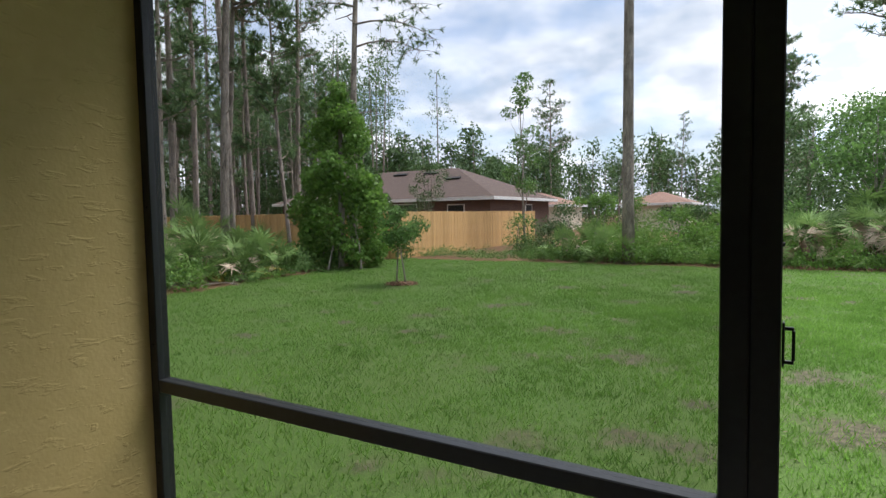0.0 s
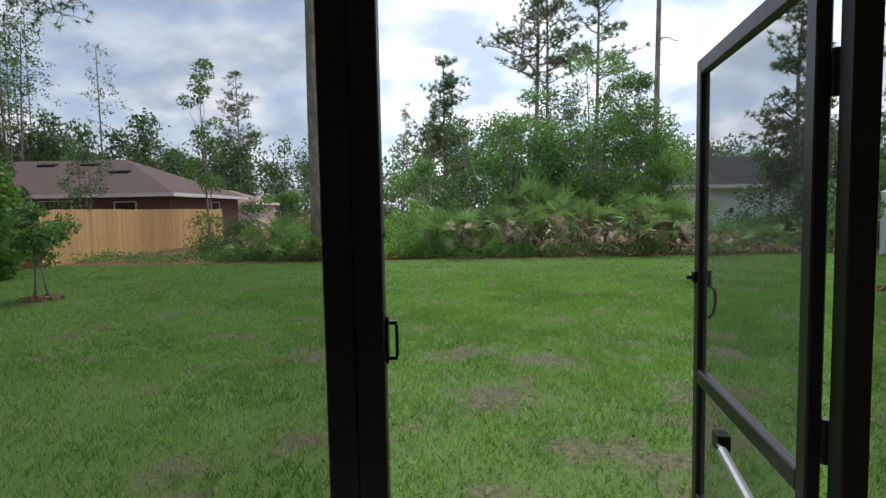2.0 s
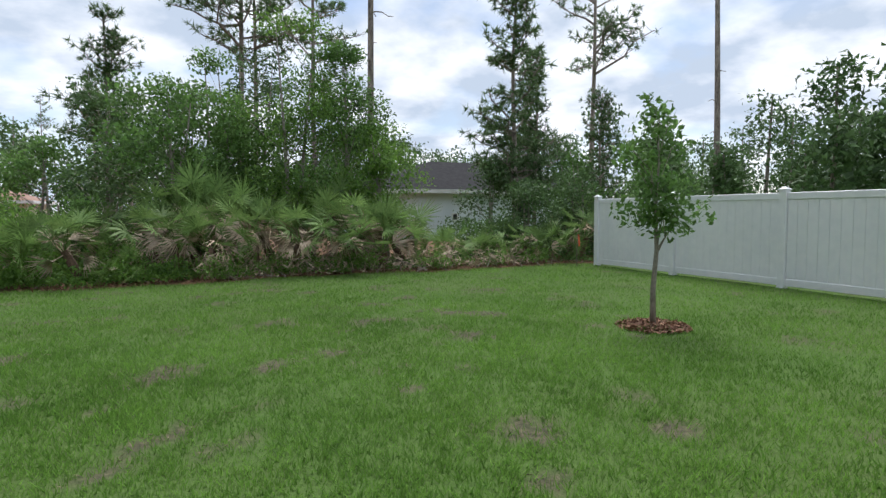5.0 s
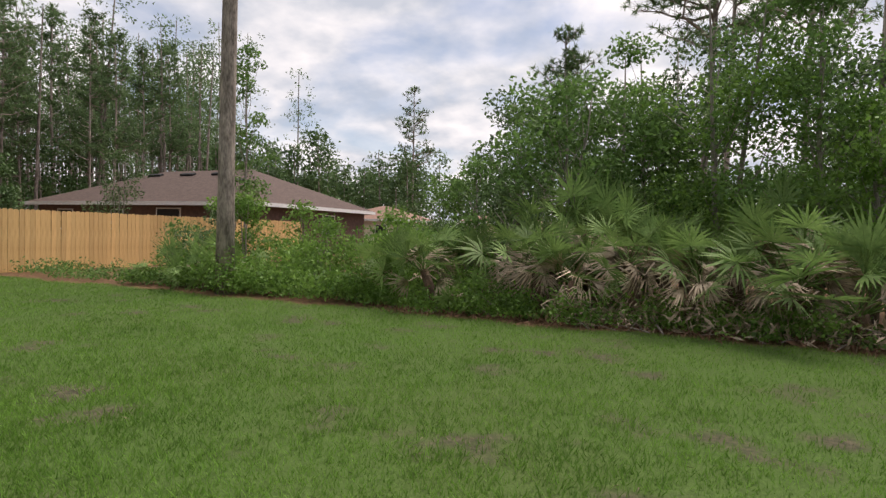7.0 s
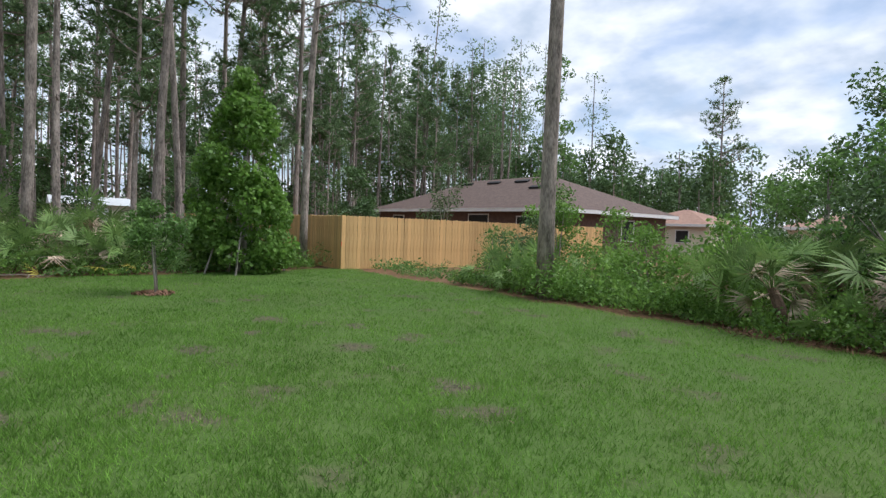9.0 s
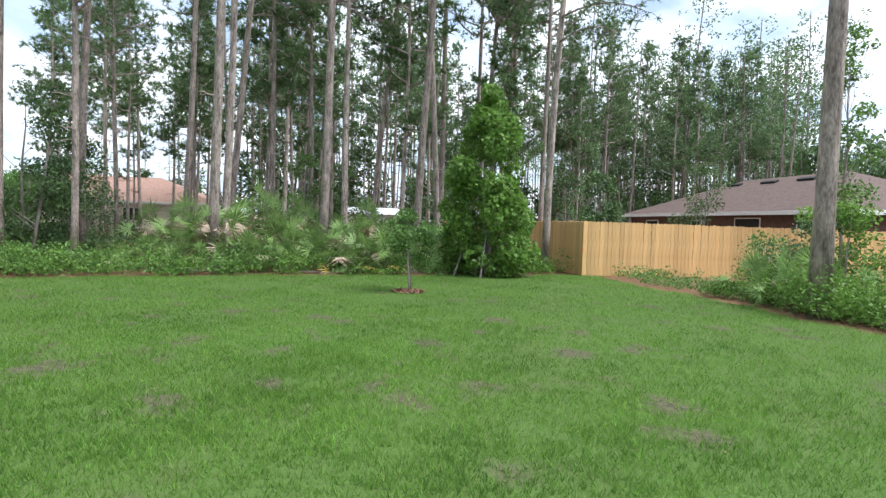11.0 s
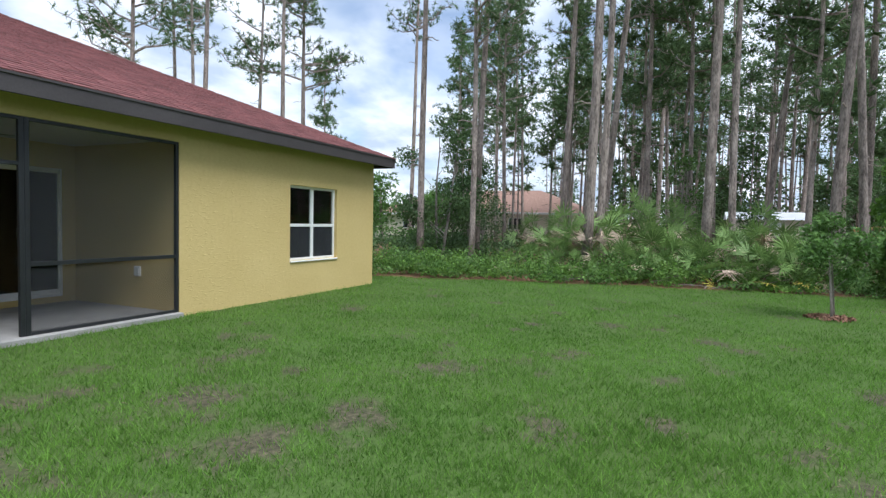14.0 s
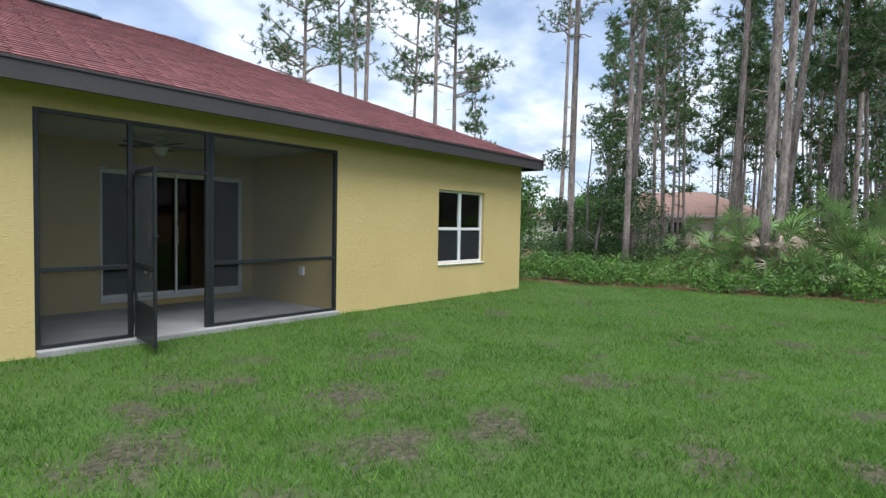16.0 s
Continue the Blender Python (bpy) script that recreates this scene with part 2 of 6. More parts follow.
M = dict(
    # the door leaf's mesh is the same weave, with sky haze put into its grey
    stucco=stucco_mat(), ground=ground_mat(), screen=screen_mat("insect_mesh", 0.18, 0.23, 0.065), window_screen=screen_mat("window_screen", 0.5, 0.6, 0.05), hazy_door_mesh=screen_mat("hazy_door_mesh", 0.24, 0.3, 0.13),
    black=mat("bronze_aluminium", (0.012, 0.013, 0.015), (0.022, 0.024, 0.027), rough=0.42, scale=3, metal=0.0, spec=0.5),
    hardware=mat("black_hardware", (0.008, 0.008, 0.009), (0.02, 0.02, 0.021), rough=0.35),
    steel=mat("bright_metal", (0.55, 0.55, 0.56), (0.68, 0.68, 0.7), rough=0.3, metal=0.9),
    concrete=mat("concrete", (0.25, 0.245, 0.235), (0.36, 0.35, 0.335), rough=0.9, scale=2.5, fine=90, bump=0.2),
    fascia=mat("brown_fascia", (0.05, 0.044, 0.045), (0.072, 0.064, 0.066), rough=0.5, scale=1.5),
    shingle=mat("red_shingle", (0.115, 0.043, 0.043), (0.255, 0.10, 0.096), rough=0.95, scale=16, fine=160, bump=0.4, bump_scale=220, vary=0.22),
    shingle_rest=mat("red_shingle_rest", (0.115, 0.043, 0.043), (0.255, 0.10, 0.096), rough=0.95, scale=16, fine=160, bump=0.4, bump_scale=220, vary=0.22, vary_on="island"),
    vent=mat("ridge_vent", (0.012, 0.012, 0.013), (0.025, 0.025, 0.026), rough=0.7),
    white=mat("white_vinyl", (0.74, 0.76, 0.79), (0.82, 0.83, 0.85), rough=0.35, scale=1.2, fine=8),
    white_frame=mat("white_window_frame", (0.74, 0.74, 0.73), (0.82, 0.82, 0.81), rough=0.4),
    glass=glass_mat("window_glass", (0.7, 0.75, 0.75), mixing=1.6), dark_glass=glass_mat("door_glass", (0.35, 0.4, 0.42), mixing=1.5),
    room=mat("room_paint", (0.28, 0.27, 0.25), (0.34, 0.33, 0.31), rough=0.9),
    ceiling=mat("porch_ceiling", (0.5, 0.49, 0.45), (0.58, 0.57, 0.53), rough=0.9, bump=0.3, bump_scale=120),
    fence=mat("new_pine_fence", (0.52, 0.31, 0.12), (0.72, 0.48, 0.22), rough=0.75, scale=2.5, fine=30, stretch=(14, 14, 1), vary=0.16),
    fence_rail=mat("fence_rail", (0.42, 0.27, 0.12), (0.6, 0.42, 0.2), rough=0.8, scale=3, fine=30),
    brown_roof=mat("brown_roof", (0.075, 0.052, 0.045), (0.135, 0.095, 0.08), rough=0.95, scale=5, fine=40, bump=0.4, bump_scale=30),
    tan_roof=mat("tan_roof", (0.22, 0.13, 0.1), (0.33, 0.21, 0.16), rough=0.95, scale=4, fine=30),
    grey_roof=mat("grey_roof", (0.02, 0.02, 0.022), (0.042, 0.041, 0.043), spec=0.1, rough=0.95, scale=4, fine=30),
    brick_wall=mat("brick_wall", (0.09, 0.055, 0.045), (0.16, 0.095, 0.075), rough=0.9, scale=6, fine=30),
    cream_wall=mat("cream_wall", (0.6, 0.54, 0.43), (0.7, 0.64, 0.52), rough=0.85, scale=1),
    white_wall=mat("white_wall", (0.74, 0.79, 0.86), (0.8, 0.84, 0.9), rough=0.85, scale=1),
    trim=mat("white_trim", (0.7, 0.7, 0.69), (0.8, 0.8, 0.79), rough=0.6),
    tin=mat("shed_metal", (0.55, 0.58, 0.62), (0.68, 0.7, 0.73), rough=0.45),
    bark=mat("pine_bark", (0.115, 0.093, 0.081), (0.46, 0.385, 0.335), rough=0.95, scale=7, fine=34, stretch=(1, 1, 0.28), bump=1.0, bump_scale=16, vary=0.2, bump_dist=0.04),
    bark_grey=mat("grey_bark", (0.15, 0.13, 0.11), (0.36, 0.325, 0.285), rough=0.95, scale=10, fine=60, stretch=(1, 1, 0.4), bump=0.5, bump_scale=30),
    needles=mat("pine_needles", (0.066, 0.125, 0.05), (0.185, 0.275, 0.115), rough=0.7, scale=0.9, fine=6, vary=0.35, vary_on="island", through_light=0.4),
    leaf=mat("green_leaf", (0.07, 0.15, 0.032), (0.17, 0.30, 0.08), rough=0.55, scale=1.2, fine=9, vary=0.4, vary_on="island", through_light=0.45),
    leaf_bright=mat("bright_leaf", (0.09, 0.19, 0.027), (0.21, 0.36, 0.075), rough=0.55, scale=1.5, fine=9, vary=0.35, vary_on="island", through_light=0.45),
    leaf_dark=mat("dark_leaf", (0.05, 0.105, 0.033), (0.13, 0.215, 0.075), rough=0.55, scale=0.8, fine=7, vary=0.4, vary_on="island", through_light=0.3),
    palm=mat("palmetto_frond", (0.115, 0.205, 0.055), (0.285, 0.42, 0.135), spec=0.3, rough=0.55, scale=3, fine=20, vary=0.3, through_light=0.35),
    palm_yellow=mat("yellow_frond", (0.35, 0.29, 0.04), (0.5, 0.43, 0.08), rough=0.6, scale=4, fine=20),
    palm_dead=mat("dead_frond", (0.36, 0.265, 0.185), (0.64, 0.52, 0.40), rough=0.85, scale=5, fine=30, vary=0.25),
    palm_stem=mat("palmetto_trunk", (0.07, 0.045, 0.03), (0.2, 0.13, 0.09), rough=0.95, scale=12, fine=60, bump=0.8, bump_scale=40),
    grass=mat("grass_blade", (0.094, 0.192, 0.035), (0.195, 0.355, 0.066), spec=0.08, rough=0.75, scale=0.7, fine=14, vary=0.3, vary_on="island", through_light=0.5),
    dry=mat("dry_grass", (0.11, 0.095, 0.055), (0.22, 0.185, 0.11), rough=0.8, scale=3, vary=0.25, vary_on="island"),
    mulch=mat("mulch_chip", (0.11, 0.05, 0.03), (0.3, 0.17, 0.11), rough=0.9, scale=10, vary=0.4, vary_on="island"),
    orange=mat("orange_ribbon", (0.75, 0.10, 0.05), (0.85, 0.16, 0.08), rough=0.6),
    stick=mat("dead_wood", (0.12, 0.095, 0.075), (0.28, 0.235, 0.2), rough=0.9, scale=6, fine=40),
)


# ------------------------------------------------------------ building tools
def add_box(bm, x0, y0, z0, x1, y1, z1, bevel=0.0):
    r = bmesh.ops.create_cube(bm, size=1.0)
    vs = r["verts"]
    for v in vs:
        v.co = Vector(((x0 + x1) / 2 + v.co.x * (x1 - x0), (y0 + y1) / 2 + v.co.y * (y1 - y0), (z0 + z1) / 2 + v.co.z * (z1 - z0)))
    if bevel:
        es = list({e for v in vs for e in v.link_edges})
        bmesh.ops.bevel(bm, geom=es, offset=bevel, segments=1, affect="EDGES", profile=0.5)
    return vs


def add_tube(bm, pts, radii, sides=6, cap=True):
    """A tube along points, with a radius at each."""
    rings, prev = [], None
    for i, p in enumerate(pts):
        d = (Vector(pts[min(i + 1, len(pts) - 1)]) - Vector(pts[max(i - 1, 0)])).normalized()
        a = d.orthogonal().normalized() if prev is None else (prev - d * prev.dot(d)).normalized()
        prev = a
        b = d.cross(a)
        rings.append([bm.verts.new(Vector(p) + (a * math.cos(k * 2 * math.pi / sides) + b * math.sin(k * 2 * math.pi / sides)) * radii[i]) for k in range(sides)])
    for q, r in zip(rings, rings[1:]):
        for k in range(sides):
            bm.faces.new((q[k], q[(k + 1) % sides], r[(k + 1) % sides], r[k]))
    if cap:
        bm.faces.new(rings[0][::-1])
        bm.faces.new(rings[-1])


def part(name, bm, material, parent=None, label="", smooth=False):
    me = bpy.data.meshes.new(name)
    bm.to_mesh(me)
    bm.free()
    return from_mesh(name, me, material, parent, label, smooth)


def from_mesh(name, me, material, parent=None, label="", smooth=False):
    if material and not me.materials:
        me.materials.append(material)
    if smooth:
        me.polygons.foreach_set("use_smooth", np.ones(len(me.polygons), dtype=bool))
    ob = new(name, me)
    if parent:
        ob.parent = parent
    if label:
        ob["label"] = label
    return ob


def box(name, x0, y0, z0, x1, y1, z1, material, parent=None, label="", bevel=0.0):
    bm = bmesh.new()
    add_box(bm, x0, y0, z0, x1, y1, z1, bevel)
    return part(name, bm, material, parent, label)


def array_mesh(name, verts, faces):
    """A mesh from arrays: faces all of one size."""
    verts, faces = np.asarray(verts, dtype=np.float32), np.asarray(faces, dtype=np.int32)
    me = bpy.data.meshes.new(name)
    k = faces.shape[1]
    me.vertices.add(len(verts))
    me.vertices.foreach_set("co", verts.ravel())
    me.loops.add(faces.size)
    me.loops.foreach_set("vertex_index", faces.ravel())
    me.polygons.add(len(faces))
    me.polygons.foreach_set("loop_start", np.arange(0, faces.size, k, dtype=np.int32))
    me.update(calc_edges=True)
    return me


def thing(name, label, category, at=(0, 0, 0), turn=0.0, group="", kind=""):
    ob = new(name)
    ob.matrix_basis = pose(*at, 0, 0, turn)
    return tagged(ob, label, category, group, kind)


def unit(v):
    return v / np.maximum(np.linalg.norm(v, axis=-1, keepdims=True), 1e-9)


def leaf_mesh(name, centres, size, rng, droop=0.3, slim=0.55, up=0.5):
    """Rhombic leaves at the given centres, at random turns, most of them facing up or outward."""
    n = len(centres)
    nrm = rng.normal(size=(n, 3))
    nrm[:, 2] += up
    nrm = unit(nrm)
    d = rng.normal(size=(n, 3))
    d[:, 2] -= droop
    d = unit(d - nrm * (d * nrm).sum(1, keepdims=True))
    s = np.cross(nrm, d)
    ln = size * rng.uniform(0.6, 1.35, (n, 1))
    wd = ln * slim * 0.5
    v = np.stack([centres - d * ln * 0.5, centres + s * wd + nrm * ln * 0.06, centres + d * ln * 0.5, centres - s * wd + nrm * ln * 0.06], 1)
    return array_mesh(name, v.reshape(-1, 3), np.arange(n * 4).reshape(n, 4))


def lobes(rng, count, n, centre, radius, lobe, shell=0.55):
    """n points in count overlapping blobs, thicker towards each blob's outside."""
    cs = unit(rng.normal(size=(count, 3))) * rng.uniform(0.25, 1.0, (count, 1)) ** 0.6 * np.array(radius) + np.array(centre)
    pick = rng.integers(0, count, n)
    r = (shell + (1 - shell) * rng.uniform(0, 1, (n, 1))) * rng.uniform(0.55, 1.05, (n, 1))
    return cs[pick] + unit(rng.normal(size=(n, 3))) * r * lobe * rng.uniform(0.7, 1.25, count)[pick][:, None]

# ------------------------------------------------------------ ground
def field2(x, y):
    """Smooth uneven field over the plan, about -1 to 1."""
    return (np.sin(1.31 * x + 0.7 * np.sin(0.83 * y)) * np.cos(1.13 * y - 0.9 * np.sin(0.71 * x)) * 0.45
            + np.sin(2.9 * x + 1.7 * y + 1.3) * np.cos(2.3 * y - 1.1 * x) * 0.3
            + np.sin(6.7 * x - 2.1 * y) * np.cos(5.3 * y + 3.7 * x + 0.5) * 0.25)


SOIL_SPOTS = [(8.0, 3.3, 0.75), (6.9, 2.5, 0.5), (8.6, 4.3, 0.6), (9.6, 3.3, 0.7), (7.7, 4.6, 0.45), (6.2, 4.5, 0.45), (10.4, 4.4, 0.5), (8.6, 2.2, 0.5),
              (7.2, 5.9, 0.45), (5.0, 5.6, 0.35), (3.4, 7.1, 0.35), (9.0, 6.2, 0.4), (9.9, 8.6, 0.5), (8.6, 9.6, 0.35), (11.0, 10.3, 0.4), (12.6, 11.2, 0.5),
              (10.6, 12.4, 0.3), (13.6, 9.9, 0.4), (14.8, 11.7, 0.5), (9.3, 4.9, 0.35), (7.6, 7.8, 0.3), (12.4, 4.6, 0.4), (11.3, 8.6, 0.35), (8.4, 11.8, 0.3), (13.4, 13.0, 0.35)]


_sr = random.Random(44)
SOIL_SPOTS += [(_sr.uniform(1.0, 16.5), _sr.uniform(1.2, 14.6), _sr.uniform(0.1, 0.4)) for _ in range(130)]


def bare(x, y):
    """How bare the lawn is, 0 to 1."""
    f = field2(x * 1.7 + 3, y * 1.7)
    b = np.clip((f - 0.48) * 3.0, 0, 0.55)
    for cx, cy, r in SOIL_SPOTS:
        near = np.nonzero((np.abs(x - cx) < 2.6 * r) & (np.abs(y - cy) < 2.2 * r))
        px, py = x[near], y[near]
        d = np.hypot((px - cx) * 0.75, py - cy) / (0.6 * r) + 1.15 * field2(px * 4.3 + cx, py * 4.3 - cy) + 0.5 * field2(px * 9 - cy, py * 9) + 0.45 * field2(px * 19, py * 19 + cx)
        b[near] = np.maximum(b[near], np.clip((1.05 - d) * 1.3, 0, 0.88))
    return b


def lawn_west(y):
    return -1.75 - 0.24 * np.clip(y, -3, 6) - 0.13 * np.clip(y - 6, 0, 9) + 0.14 * np.sin(2.1 * y) + 0.08 * np.sin(5.3 * y)


def lawn_north(x):
    return 15.35 + 0.13 * np.sin(1.1 * x) + 0.10 * np.sin(2.7 * x + 1) + 0.06 * np.sin(6.1 * x) - 0.07 * np.clip(x - 13, 0, 8)


def off_lawn(x, y):
    """0 on the lawn, 1 in the wood's litter beyond its edges."""
    w = np.clip((lawn_west(y) - x) / 0.25 + 0.3, 0, 1) * (y > -14)
    n = np.clip((y - lawn_north(x)) / 0.25 + 0.3, 0, 1)
    return np.maximum(w, n * (x < 21.5))


def build_ground():
    xs = np.concatenate([[-700, -400, -220, -120, -70, -45, -30, -20, -14, -10, -8], np.arange(-6.5, 22.6, 0.13), [24, 27, 32, 40, 60, 100, 200, 400, 700]])
    ys = np.concatenate([[-700, -300, -120, -50, -25, -14, -11, -8, -6, -4, -3], np.arange(-2, 17.6, 0.13), [19, 22, 27, 35, 50, 80, 140, 260, 450, 700]])
    X, Y = np.meshgrid(xs, ys, indexing="ij")
    inner = (X > -6.5) & (X < 22.4) & (Y > -2) & (Y < 17.5)
    Z = np.where(inner & (Y > 0.25), 0.012 * field2(X * 1.4, Y * 1.4) - 0.012, -0.02)
    nx, ny = len(xs), len(ys)
    idx = np.arange(nx * ny).reshape(nx, ny)
    faces = np.stack([idx[:-1, :-1], idx[1:, :-1], idx[1:, 1:], idx[:-1, 1:]], -1).reshape(-1, 4)
    me = array_mesh("ground", np.stack([X, Y, Z], -1).reshape(-1, 3), faces)
    cov = np.zeros((nx * ny, 4), dtype=np.float32)
    cov[:, 0], cov[:, 1], cov[:, 3] = np.where(inner, bare(X, Y), 0).ravel(), off_lawn(X, Y).ravel(), 1
    a = me.color_attributes.new("cover", "FLOAT_COLOR", "POINT")
    a.data.foreach_set("color", cov.ravel())
    tagged(from_mesh("ground", me, M["ground"], smooth=True), "green lawn with worn sandy patches, leaf litter under the trees", "ground", kind="structure")


build_ground()

# ------------------------------------------------------------ the yellow house
HX, HY = 15.0, -10.66           # far corner of its plan
TOP = 2.74                      # underside of the eaves
PX0, PX1, PTOP, PBACK = 5.347, 9.26, 2.51, -2.35
SLAB = 0.045
WX0, WX1, WZ0, WZ1 = 1.43, 2.91, 0.66, 2.07


def setting(name, bm, material, label, category, smooth=False):
    return tagged(part(name, bm, material, smooth=smooth), label, category, kind="structure")


def build_house_walls():
    bm = bmesh.new()
    t = 0.2
    add_box(bm, 0, -t, -0.1, WX0, 0, TOP)
    add_box(bm, WX0, -t, -0.1, WX1, 0, WZ0)
    add_box(bm, WX0, -t, WZ1, WX1, 0, TOP)
    add_box(bm, WX1, -t, -0.1, PX0, 0, TOP)
    add_box(bm, PX0, -t, PTOP, PX1, 0, TOP)
    add_box(bm, PX1, -t, -0.1, HX, 0, TOP)
    setting("wall_rear", bm, M["stucco"], "yellow painted stucco rear wall of the house", "wall")
    for n, b in (("wall_west", (0, HY, -0.1, t, -t - 0.002, TOP)), ("wall_east", (HX - t, HY, -0.1, HX, -t - 0.002, TOP)), ("wall_front", (t + 0.002, HY, -0.1, HX - t - 0.002, HY + t, TOP))):
        bm = bmesh.new()
        add_box(bm, *b)
        setting(n, bm, M["stucco"], "yellow painted stucco side wall of the house", "wall")
    bm = bmesh.new()
    add_box(bm, PX0 - 0.15, PBACK, 0, PX0, -t, TOP - 0.02)
    setting("wall_porch_west", bm, M["stucco"], "yellow stucco side wall of the porch", "wall")
    bm = bmesh.new()
    add_box(bm, PX1, PBACK, 0, PX1 + 0.15, -t, TOP - 0.02)
    setting("wall_porch_east", bm, M["stucco"], "yellow stucco side wall of the porch", "wall")
    bm = bmesh.new()
    sx0, sx1, sz0, sz1 = 5.56, 7.84, 0.14, 2.15
    y0, y1 = PBACK - 0.15, PBACK
    add_box(bm, PX0 - 0.15, y0, 0, sx0, y1 - 0.002, TOP - 0.02)
    add_box(bm, sx1, y0, 0, PX1 + 0.15, y1 - 0.002, TOP - 0.02)
    add_box(bm, sx0, y0, 0, sx1, y1 - 0.002, sz0)
    add_box(bm, sx0, y0, sz1, sx1, y1 - 0.002, TOP - 0.02)
    setting("wall_porch_back", bm, M["stucco"], "yellow stucco back wall of the porch", "wall")
    bm = bmesh.new()
    add_box(bm, PX0, PBACK, PTOP + 0.02, PX1, -t - 0.003, PTOP + 0.1)
    setting("ceiling", bm, M["ceiling"], "pale textured porch ceiling", "ceiling")
    bm = bmesh.new()
    add_box(bm, PX0 + 0.002, PBACK, -0.1, PX1 - 0.002, 0.10, SLAB, bevel=0.008)
    setting("floor", bm, M["concrete"], "grey concrete porch slab with a bare edge", "floor")
    # closed rooms behind the glass, added to block light so the panes look dark
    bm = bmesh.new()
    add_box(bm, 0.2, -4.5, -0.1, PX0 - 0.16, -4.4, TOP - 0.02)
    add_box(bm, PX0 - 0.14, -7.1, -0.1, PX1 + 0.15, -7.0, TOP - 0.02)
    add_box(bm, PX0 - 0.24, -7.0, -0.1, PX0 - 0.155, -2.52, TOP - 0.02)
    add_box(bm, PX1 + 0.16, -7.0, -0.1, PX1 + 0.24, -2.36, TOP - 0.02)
    setting("wall_inner", bm, M["room"], "plain painted walls added to keep the rooms behind the glass dark", "wall")
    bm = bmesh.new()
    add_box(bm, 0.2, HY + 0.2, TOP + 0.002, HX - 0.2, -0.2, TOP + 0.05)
    setting("ceiling_rooms", bm, M["room"], "plain ceiling added to close the rooms behind the glass", "ceiling")
    bm = bmesh.new()
    add_box(bm, 0.2, HY + 0.2, -0.1, PX0 - 0.002, -0.2, 0.02)
    add_box(bm, PX0, HY + 0.2, -0.1, PX1, PBACK - 0.15, 0.02)
    setting("floor_rooms", bm, M["concrete"], "floor of the closed rooms added behind the glass", "floor")


build_house_walls()
OV, PITCH = 0.36, 0.4117
RIDGE_D = 5.66
RIDGE_Z = 2.89 + PITCH * RIDGE_D


